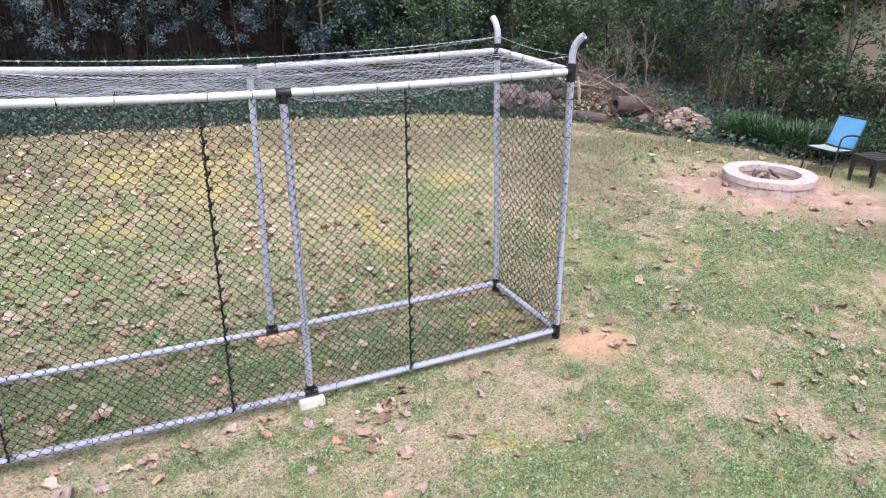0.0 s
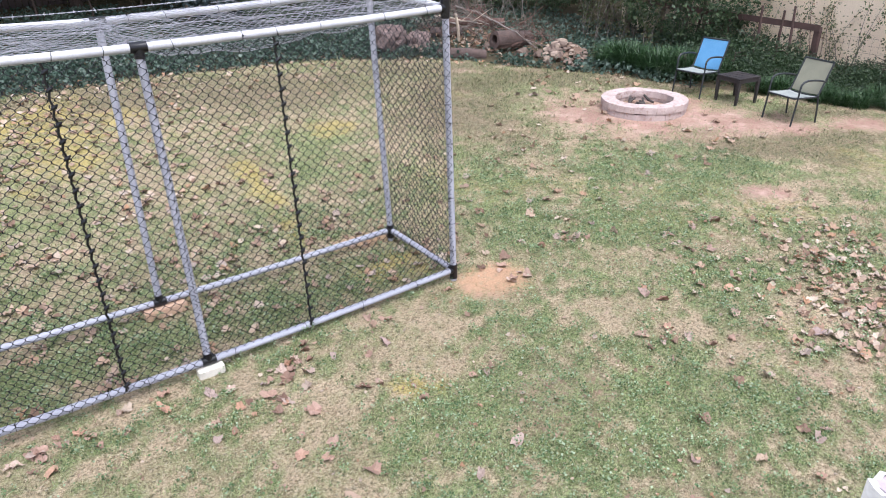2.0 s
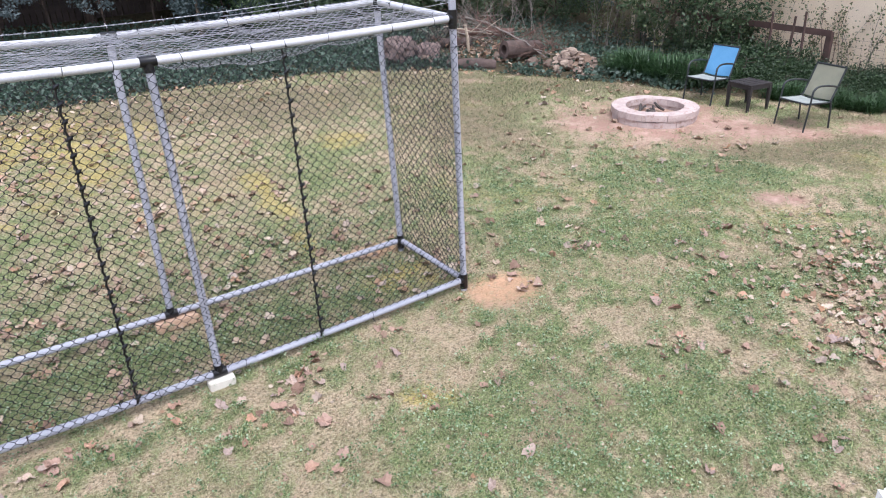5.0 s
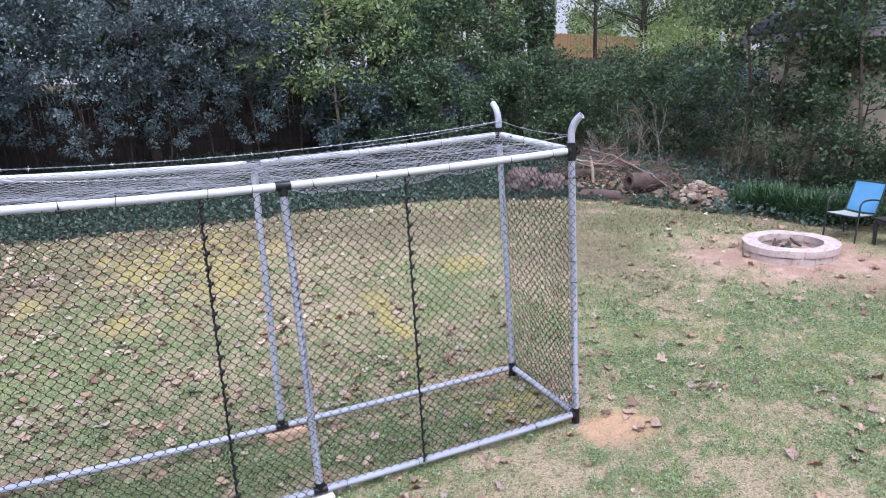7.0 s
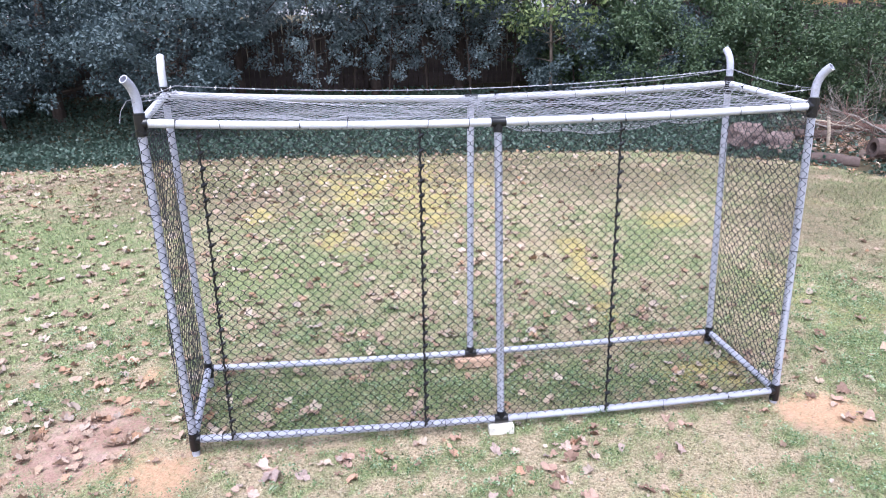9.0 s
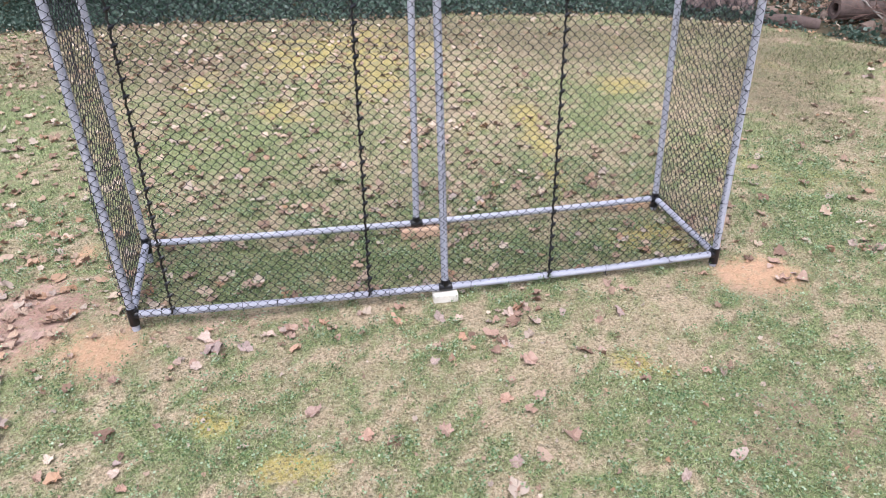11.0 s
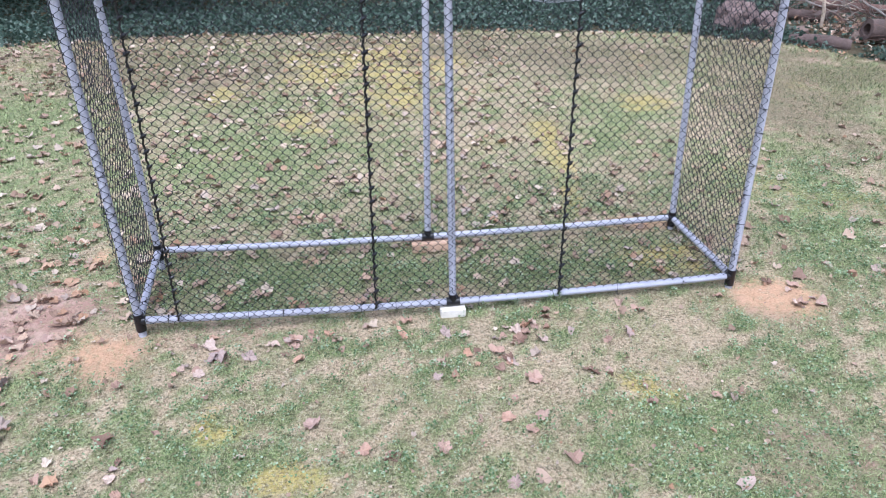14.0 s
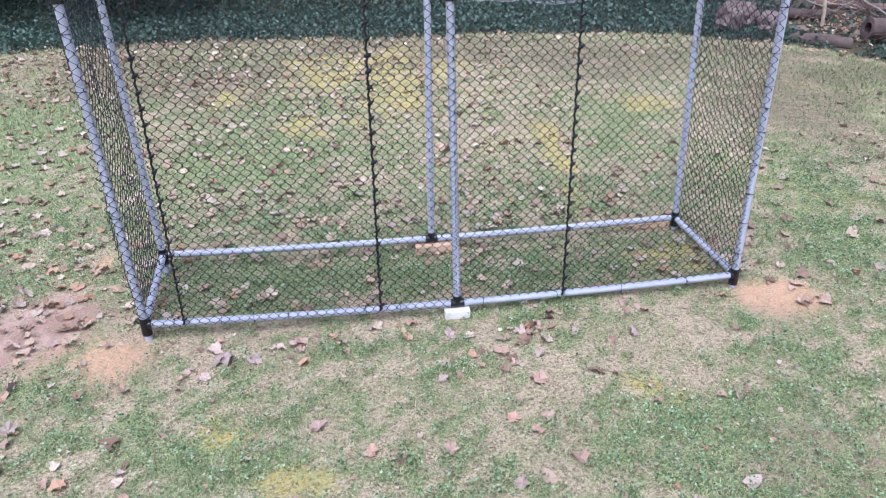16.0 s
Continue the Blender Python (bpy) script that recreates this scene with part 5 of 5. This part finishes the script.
# far woods
r = np.random.RandomState(41)
c = []
for k in range(170):
    x = r.uniform(-60, 110)
    y = r.uniform(46, 75)
    c.append((x, y, gz(x, y) + r.uniform(0.5, 11) * (0.55 if 36 < x * 46 / y < 52 else 1.0), r.uniform(1.2, 2.6)))
c = np.array(c, float)
per = 240
p = np.repeat(c[:, :3], per, 0) + unit(r, len(c) * per) * (np.repeat(c[:, 3], per) * r.uniform(0, 1, len(c) * per) ** 0.4)[:, None]
L = r.uniform(0.25, 0.6, len(p))
tagged(new("far_woods", leaf_mesh("far_woods", p, unit(r, len(p)) + np.array([0, -0.4, 0.1]), L, L * 0.35, LIGHT)), "hazy green woods far behind the yard", "woods", kind="stuff")

# ---- ivy bed and border ----
r = np.random.RandomState(51)
n = 360000
x, y = r.uniform(-14, 16, n), r.uniform(-4, 17.5, n)
depth = beyond(x, y)
keep = (depth > 0) & ((depth < 6.5) | (x > 10.5)) & ~((np.abs(x - 11.9) < 1.2) & (np.abs(y - 8.4) < 1.9) & (r.uniform(0, 1, n) < 0.9)) & ~((np.abs(x - 12.1) < 0.7) & (np.abs(y - 5.9) < 0.75) & (r.uniform(0, 1, n) < 0.78)) & ((x < 12.6) | (y > 3.2))
keep &= r.uniform(0, 1, n) < np.clip(1.2 - 0.08 * depth, 0.3, 1)
x, y, depth = x[keep], y[keep], depth[keep]
z = gz(x, y) + r.uniform(0.0, 1, len(x)) ** 1.3 * (0.06 + 0.20 * fbm(x * 0.9, y * 0.9, 61)) * np.clip(depth * 2.5 + 0.25, 0, 1)
d = unit(r, len(x)) * 0.7 + np.array([0, -0.5, 0.25])
L = 0.08 * r.uniform(0.6, 1.3, len(x))
tagged(new("ivy_bed", leaf_mesh("ivy_bed", np.column_stack([x, y, z]), d, L, L * 0.42, IVY, 0.15)), "dense dark ivy groundcover along the lawn's edge", "groundcover", kind="stuff")


def strap_clump(seed, count, length):
    rnd = np.random.RandomState(seed)
    ang, lean = rnd.uniform(0, 2 * np.pi, count), rnd.uniform(0.3, 1.15, count)
    base = np.column_stack([rnd.normal(0, 0.10, count), rnd.normal(0, 0.10, count), np.zeros(count)])
    out = np.column_stack([np.cos(ang), np.sin(ang), 0 * ang])
    side = np.column_stack([-np.sin(ang), np.cos(ang), 0 * ang]) * 0.007
    L = (length * rnd.uniform(0.6, 1.15, count))[:, None]
    k = lean[:, None]
    rows = []
    for t in (0.0, 0.35, 0.7, 1.0):
        rows.append(base + out * L * k * t ** 1.5 + np.array([0, 0, 1.0]) * L * (t - 0.55 * k * t * t))
    v = []
    for j, row in enumerate(rows):
        w = (1.0, 1.0, 0.75, 0.08)[j]
        v += [row - side * w, row + side * w]
    verts = np.stack(v, 1).reshape(-1, 3)
    i = np.arange(count) * 8
    faces = np.concatenate([np.column_stack([i + 2 * j, i + 2 * j + 1, i + 2 * j + 3, i + 2 * j + 2]) for j in range(3)])
    return quick_mesh("strap_leaves", verts, faces, STRAP)


clumps = [strap_clump(70 + k, 300, 0.55) for k in range(3)]
rnd = random.Random(9)
for k in range(26):
    t = 0.66 * k / 25
    x, y = 12.6 + 0.75 * t + rnd.uniform(-0.1, 0.75), 5.0 - 3.0 * t + rnd.uniform(-0.3, 0.3)
    ob = new("liriope_clump", clumps[k % 3])
    ob.matrix_basis = pose(*on_ground(x, y, -0.02), 0, 0, rnd.uniform(0, 360)) @ Matrix.Scale(rnd.uniform(0.8, 1.2), 4)
    tagged(ob, "clump of arching dark green strap leaves", "plant", "strap-leaved clumps in the border")
low_c = tree("low_shrub", on_ground(13.6, 2.7), "low tangled dark green shrub by the fence", DARKBARK, limbs(17, 0.5, 0.02, 0.1, 0.6, 10),
             crown_mesh(117, 0.0, 0.27, 0.75, 90, 50, 0.045, BRAMBLE, "round", 0.26), group="low shrubs by the rail fence")
for x, y, turn in ((14.1, 1.9, 60), (14.3, 1.0, 120), (14.6, 0.1, 200), (14.4, -0.9, 300), (14.9, 2.4, 10), (14.8, 1.5, 240), (15.1, 0.5, 90), (14.9, -0.5, 150), (14.4, 3.2, 30), (13.4, 3.3, 190), (15.0, -1.6, 270), (15.2, 3.0, 140), (15.1, 2.2, 330), (15.3, 1.2, 80), (15.4, 3.9, 210), (15.2, -0.1, 20), (15.4, 0.6, 170)):
    copy_thing(low_c, pose(*on_ground(x - 0.4, y), 0, 0, turn) @ Matrix.Scale(((0.75 if x < 15.15 else 1.1) + 0.5 * ((turn * 7) % 100) / 100) * (0.7 if y < 2.2 else 0.95), 4))
for k in range(26):
    y = rnd.uniform(-2.2, 2.2)
    x = float(np.interp(-y, (-1.7, 1.0, 8.0), (13.2, 13.8, 14.6))) + rnd.uniform(-0.05, 0.55)
    ob = new("liriope_clump", clumps[k % 3])
    ob.matrix_basis = pose(*on_ground(x, y, -0.02), 0, 0, rnd.uniform(0, 360)) @ Matrix.Scale(rnd.uniform(0.5, 0.8), 4)
    tagged(ob, "clump of arching dark green strap leaves", "plant", "strap-leaved clumps in the border")


def weed(seed, h, n, material, leaf=0.07):
    """A tall weed of thin stems with small leaves."""
    rr, s, tips = random.Random(seed), Shape(), []
    for c in range(n):
        p, d = Vector((rr.uniform(-0.15, 0.15), rr.uniform(-0.15, 0.15), 0)), Vector((rr.uniform(-0.25, 0.25), rr.uniform(-0.25, 0.25), 1)).normalized()
        pts = [p.copy()]
        for j in range(8):
            p = p + d * h * rr.uniform(0.8, 1.1) / 8
            d = (d + Vector((rr.uniform(-1, 1), rr.uniform(-1, 1), rr.uniform(-0.2, 0.3))) * 0.16).normalized()
            pts.append(p.copy())
            if j > 0:
                tips += [p + Vector((rr.gauss(0, 0.07), rr.gauss(0, 0.07), rr.gauss(0, 0.06))) for _ in range(12)]
        s.tube(pts, [0.008 * (1 - 0.09 * j) for j in range(9)], 5)
    q = np.array([tuple(v) for v in tips])
    rs = np.random.RandomState(seed)
    L = leaf * rs.uniform(0.6, 1.3, len(q))
    return s, leaf_mesh("leaves", q, unit(rs, len(q)) + np.array([0, 0, -0.2]), L, L * 0.33, material)


weeds = [weed(81, 1.7, 3, WEED, 0.055), weed(82, 2.3, 5, OAK, 0.07), weed(83, 1.3, 4, WEED, 0.055), weed(84, 1.5, 6, VINE, 0.055), weed(85, 1.6, 8, OAK, 0.07)]
stems = [mesh_of("stems", w[0], TWIG) for w in weeds]
spots = ((15.8, 3.5, 2), (15.7, 4.5, 4), (15.9, 2.7, 2), (15.7, 1.4, 0), (15.5, 0.6, 2), (15.3, 0.0, 3), (15.8, -0.2, 3), (15.4, -0.8, 3), (15.9, 0.9, 0), (14.3, 6.0, 2), (14.2, 5.2, 2), (15.9, 2.0, 2),
         (15.0, -1.4, 0), (14.6, 4.7, 4), (15.2, -2.2, 0), (15.0, 6.2, 1), (14.8, 6.8, 2), (14.5, 7.3, 2), (14.2, 6.6, 0), (14.9, 7.8, 1))
for k, (x, y, kind) in enumerate(spots):
    w = thing("tall_weed", on_ground(x, y, -0.03), ("thin dry weed with sparse leaves by the fence", "tall green sapling by the fence", "dry brown-green weed by the fence", "blue-grey leafy vine by the fence", "leafy green weed by the fence")[kind],
              "weed", "weeds along the rail fence", k * 51)
    part("stalk", stems[kind], None, w)["kind"] = "stuff"
    part("foliage", weeds[kind][1], None, w)["kind"] = "stuff"

vine = weed(88, 2.5, 2, DRYLEAF, 0.05)
w = thing("dry_vine", on_ground(15.95, 2.32, -0.03), "tall dead vine with shrivelled brown leaves by the house", "vine")
part("stalk", mesh_of("stalk", vine[0], REDTWIG), None, w)["kind"] = "stuff"
part("foliage", vine[1], None, w)["kind"] = "stuff"

# ---- grass ----
def grass():
    r = np.random.RandomState(61)
    sets = ((-3.0, 8.0, -4.0, 1.5, 430000, 0.034, 0.0028), (-7, 13.5, 1.5, 7.0, 220000, 0.045, 0.0055), (-11, 12.5, 7.0, 12.6, 80000, 0.06, 0.009), (8.0, 14, -5, 1.5, 80000, 0.045, 0.0045))
    P, Lh, W, T = [], [], [], []
    for x0, x1, y0, y1, n, length, width in sets:
        x, y = r.uniform(x0, x1, n), r.uniform(y0, y1, n)
        bare, moss, green, straw = lawn(x, y)
        keep = (beyond(x, y) < 0.15) & (r.uniform(0, 1, n) > bare * 0.97) & (r.uniform(0, 1, n) > moss * 0.75) & (np.hypot(x - 10.77, y - 2.46) > 0.75) & (r.uniform(0, 1, n) < 0.35 + 0.65 * fbm(x * 3, y * 3, 66))
        x, y, green, moss, straw = x[keep], y[keep], green[keep], moss[keep], straw[keep]
        z = gz(x, y) + 0.035 * (fbm(x * 0.8, y * 0.8, 3) - 0.5) - 0.003
        P.append(np.column_stack([x, y, z]))
        Lh.append(length * r.uniform(0.45, 1.2, len(x)) * (1 - 0.45 * straw + 0.5 * green) * (1 - 0.3 * moss))
        W.append(np.full(len(x), width) * r.uniform(0.7, 1.3, len(x)))
        g = np.clip(0.30 + 0.8 * green - 0.40 * straw + 1.2 * (fbm(x * 6, y * 6, 68) - 0.5) + 1.6 * (fbm(x * 17, y * 17, 67) - 0.5) + r.normal(0, 0.2, len(x)), 0, 1)
        T.append(np.column_stack([g, np.clip(moss * 0.8, 0, 1) * (r.uniform(0, 1, len(x)) < 0.3 + 0.6 * fbm(x * 5, y * 5, 69)), cover(x, y, DULL_SHADED, 161, 1.0) * r.uniform(0.3, 1, len(x)), 1 + 0 * g]))
    # longer tufts
    n = 5000
    cx, cy = r.uniform(-3, 9, n), r.uniform(-4.0, 2.5, n)
    bare, moss, green, straw = lawn(cx, cy)
    keep = (r.uniform(0, 1, n) < 0.15 + 0.85 * green) & (r.uniform(0, 1, n) > bare)
    cx, cy, green = np.repeat(cx[keep], 9), np.repeat(cy[keep], 9), np.repeat(green[keep], 9)
    x, y = cx + r.normal(0, 0.014, len(cx)), cy + r.normal(0, 0.014, len(cx))
    P.append(np.column_stack([x, y, gz(x, y) + 0.035 * (fbm(x * 0.8, y * 0.8, 3) - 0.5) - 0.003]))
    Lh.append(r.uniform(0.03, 0.065, len(x)))
    W.append(r.uniform(0.0016, 0.0028, len(x)))
    g = np.clip(0.35 + 0.6 * green + r.normal(0, 0.2, len(x)), 0, 1)
    T.append(np.column_stack([g, 0 * g, 0 * g, 1 + 0 * g]))
    P, Lh, W, T = np.concatenate(P), np.concatenate(Lh), np.concatenate(W), np.concatenate(T)
    n = len(P)
    ang = r.uniform(0, 2 * np.pi, n)
    side = np.column_stack([np.cos(ang), np.sin(ang), 0 * ang])
    d = unit(r, n) * np.array([1, 1, 0.3]) * 0.9 + np.array([0, 0, 0.75])
    d /= np.linalg.norm(d, axis=1, keepdims=True)
    verts = np.stack([P - side * W[:, None], P + side * W[:, None], P + d * Lh[:, None]], 1).reshape(-1, 3)
    me = quick_mesh("grass", verts, np.arange(3 * n).reshape(-1, 3), BLADES)
    at = me.attributes.new("tint", "FLOAT_COLOR", "POINT")
    at.data.foreach_set("color", np.repeat(T, 3, 0).astype(np.float32).ravel())
    tagged(new("grass", me), "short thin autumn grass, green and straw-coloured", "grass", kind="stuff")
    # round leaves of clover in the green patches
    n = 330000
    x, y = r.uniform(-2, 10, n), r.uniform(-4.0, 2.5, n)
    bare, moss, green, straw = lawn(x, y)
    clump = fbm(x * 11, y * 11, 141)
    keep = r.uniform(0, 1, n) < np.clip(green * 1.3 - 0.3, 0, 1) * (1 - bare) * np.clip((clump - 0.38) * 6, 0.06, 1)
    clump = clump[keep]
    x, y = x[keep], y[keep]
    z = gz(x, y) + 0.035 * (fbm(x * 0.8, y * 0.8, 3) - 0.5) + r.uniform(0.003, 0.04, len(x)) + 0.28 * np.clip(clump - 0.45, 0, 0.3)
    L = r.uniform(0.009, 0.023, len(x))
    tagged(new("clover", leaf_mesh("clover", np.column_stack([x, y, z]), unit(r, len(x)) * np.array([1, 1, 0.35]), L, L * 0.45, LAWNLEAF, 0.2)), "low clover and weeds in the lawn's green patches", "clover", kind="stuff")


LAWNLEAF = leafy("clover_leaf", ((0.05, 0.09, 0.035), (0.13, 0.20, 0.085), (0.26, 0.35, 0.18), (0.42, 0.50, 0.35)), 0.6, 0.3, 0.2)
grass()

# ---- fallen leaves ----
def leaf_outline(rr):
    """A lobed, curled dry leaf about 1 across: rim and centre."""
    pts = []
    lobes = rr.choice((3, 5, 5))
    n = 4 * lobes
    twist, curl, cup = rr.uniform(-0.6, 0.6), rr.uniform(0.1, 0.8), rr.uniform(-0.3, 0.6)
    fold = rr.random() < 0.5
    for k in range(n):
        a = 2 * math.pi * k / n
        q = (1.0, 0.94, 0.82, 0.93)[k % 4] * rr.uniform(0.82, 1.12) * (0.7 if abs(a - math.pi) < 0.7 else 1.0) * 0.5
        x, y = q * math.cos(a), q * math.sin(a) * 0.85
        z = curl * (y * y * 1.6 + (max(0.0, y) if fold else 0.0)) + twist * x * y + cup * x * x + rr.uniform(-0.11, 0.11)
        pts.append((x, y, z + 0.06))
    return pts + [(0.0, 0.0, 0.03)], n


def leaf_shape(seed):
    rr = random.Random(seed)
    pts, n = leaf_outline(rr)
    s = Shape().put(pts, [(k, (k + 1) % n, n) for k in range(n)])
    s.tube([(-0.28, 0, 0.05), (-0.48, 0.03, 0.03), (-0.65, 0.02 + rr.uniform(-0.1, 0.1), 0.06)], 0.012, 4)
    return s


DRYONE = Nodes("dry_leaf_single")
_r = DRYONE.add("ShaderNodeObjectInfo").outputs["Random"]
_ramp = DRYONE.tree.nodes.new("ShaderNodeValToRGB")
DRYONE.join(_r, _ramp.inputs[0])
for _ in range(4):
    _ramp.color_ramp.elements.new(0.5)
for _k, (_e, _c) in enumerate(zip(_ramp.color_ramp.elements, ((0.16, 0.10, 0.075), (0.42, 0.285, 0.225), (0.50, 0.30, 0.20), (0.34, 0.27, 0.255), (0.54, 0.43, 0.36), (0.30, 0.185, 0.14)))):
    _e.position, _e.color = _k / 5, (*_c, 1)
_col = DRYONE.mix(DRYONE.span(DRYONE.noise(9, 4, 0.7, DRYONE.place()), 0.35, 0.7, 0, 0.5), _ramp.outputs[0], (0.20, 0.12, 0.085))
DRYONE.bump(DRYONE.noise(14, 4, 0.6, DRYONE.place()), 0.4, 0.05)
DRYONE = DRYONE.done(_col, 0.8, 0.0, 0.25)


def surface(x, y):
    return gz(x, y) + 0.035 * (fbm(x * 0.8, y * 0.8, 3) - 0.5) + 0.012 * (fbm(x * 5, y * 5, 4) - 0.5)


leaf_meshes = [mesh_of("leaf", leaf_shape(200 + k), DRYONE) for k in range(9)]
rnd = random.Random(77)
placed = [(2.926, -1.752, 0.13), (2.83, -1.354, 0.12), (3.34, -0.945, 0.13), (5.469, -0.097, 0.11), (6.171, -1.549, 0.12), (2.6, -1.33, 0.1), (0.011, -1.153, 0.12), (-0.047, -0.609, 0.11), (1.13, -0.19, 0.13), (6.41, 1.76, 0.13)]
spots_near = [(rnd.uniform(-2.0, 8.0), rnd.uniform(-3.4, 0.2)) for _ in range(46)] + [(rnd.uniform(0.2, 4.6), -0.28 + rnd.uniform(-0.1, 0.1)) for _ in range(12)] + [(rnd.gauss(7.3, 0.5), rnd.gauss(-2.3, 0.7)) for _ in range(10)]
while len(placed) < 300:
    if rnd.random() < 0.62:
        cx, cy = rnd.choice(spots_near)
        x, y = rnd.gauss(cx, 0.13), rnd.gauss(cy, 0.09)
    else:
        x, y = rnd.uniform(-2.2, 8.2), rnd.uniform(-3.6, 0.3)
    placed.append((x, y, rnd.uniform(0.055, 0.135)))
for k, (x, y, size) in enumerate(placed):
    ob = new("fallen_leaf", leaf_meshes[k % 9])
    ob.matrix_basis = pose(x, y, float(surface(x, y)) + 0.008, rnd.uniform(-22, 22), rnd.uniform(-22, 22), rnd.uniform(0, 360)) @ Matrix.Diagonal((size * 1.2, size * rnd.uniform(0.6, 1.1), size * rnd.uniform(0.8, 1.5), 1))
    tagged(ob, "dry curled brown leaf lying on the lawn", "leaf", "fallen leaves on the lawn")
S = Shape()
count = 0
variants = [leaf_shape(300 + k) for k in range(8)]
while count < 3500:
    x, y = rnd.uniform(-9, 13), rnd.uniform(-4 if count % 12 == 0 else 0.2, 12)
    if float(beyond(np.array(x), np.array(y))) > 0.6:
        continue
    dense = float(fbm(np.array(x * 0.5), np.array(y * 0.5), 48)) + (0.25 if x < 3.4 else -0.1 if x < 5 else -0.4)
    if rnd.random() > dense * 1.1:
        continue
    m = pose(x, y, float(surface(x, y)) + 0.012, rnd.uniform(-20, 20), rnd.uniform(-20, 20), rnd.uniform(0, 360)) @ Matrix.Scale(rnd.uniform(0.06, 0.155), 4)
    v = variants[count % 8]
    n = len(v.v) - 12
    S.put([m @ Vector(q) for q in v.v[:n]], [f for f in v.f if max(f) < n])
    count += 1
for k in range(300):
    x = rnd.uniform(-9, 11.5)
    y = float(np.interp(x, EDGE_X, EDGE_Y)) + rnd.gauss(-0.12, 0.22)
    m = pose(x, y, float(surface(x, y)) + 0.02, rnd.uniform(-25, 25), rnd.uniform(-25, 25), rnd.uniform(0, 360)) @ Matrix.Scale(rnd.uniform(0.05, 0.12), 4)
    v = variants[k % 8]
    n = len(v.v) - 12
    S.put([m @ Vector(q) for q in v.v[:n]], [f for f in v.f if max(f) < n])
for k in range(360):
    t = rnd.random()
    x, y = 8.7 - 1.9 * t + rnd.gauss(0, 0.3 if k % 3 else 0.7), -1.85 - 1.1 * t + rnd.gauss(0, 0.3 if k % 3 else 0.6)
    m = pose(x, y, float(surface(x, y)) + 0.02, rnd.uniform(-30, 30), rnd.uniform(-30, 30), rnd.uniform(0, 360)) @ Matrix.Scale(rnd.uniform(0.05, 0.12), 4)
    v = variants[k % 8]
    n = len(v.v) - 12
    S.put([m @ Vector(q) for q in v.v[:n]], [f for f in v.f if max(f) < n])
for k in range(330):
    x, y = rnd.gauss(11.9, 0.45), rnd.gauss(8.3, 0.9)
    m = pose(x, y, float(surface(x, y)) + 0.02 + rnd.uniform(0, 0.08), rnd.uniform(-40, 40), rnd.uniform(-40, 40), rnd.uniform(0, 360)) @ Matrix.Scale(rnd.uniform(0.06, 0.13), 4)
    v = variants[k % 8]
    n = len(v.v) - 12
    S.put([m @ Vector(q) for q in v.v[:n]], [f for f in v.f if max(f) < n])
for k in range(240):
    x, y = rnd.gauss(-1.7, 0.9), rnd.gauss(0.9, 0.9)
    m = pose(x, y, float(surface(x, y)) + 0.02, rnd.uniform(-30, 30), rnd.uniform(-30, 30), rnd.uniform(0, 360)) @ Matrix.Scale(rnd.uniform(0.05, 0.13), 4)
    v = variants[k % 8]
    n = len(v.v) - 12
    S.put([m @ Vector(q) for q in v.v[:n]], [f for f in v.f if max(f) < n])
for k in range(2600):
    x, y = rnd.uniform(-3, 9), rnd.uniform(-3.9, 0.6)
    if rnd.random() > 0.25 + 1.2 * max(0.0, float(fbm(np.array(x * 1.5), np.array(y * 1.5), 49)) - 0.35) + (0.5 if x > 6.3 else 0):
        continue
    m = pose(x, y, float(surface(x, y)) + 0.015, rnd.uniform(-40, 40), rnd.uniform(-40, 40), rnd.uniform(0, 360)) @ Matrix.Scale(rnd.uniform(0.015, 0.05), 4)
    v = variants[k % 8]
    n = len(v.v) - 12
    S.put([m @ Vector(q) for q in v.v[:n]], [f for f in v.f if max(f) < n])
tagged(new("leaf_litter", mesh_of("leaf_litter", S, DRYLEAF, False)), "scattered dry brown leaves over the lawn", "leaves", kind="stuff")
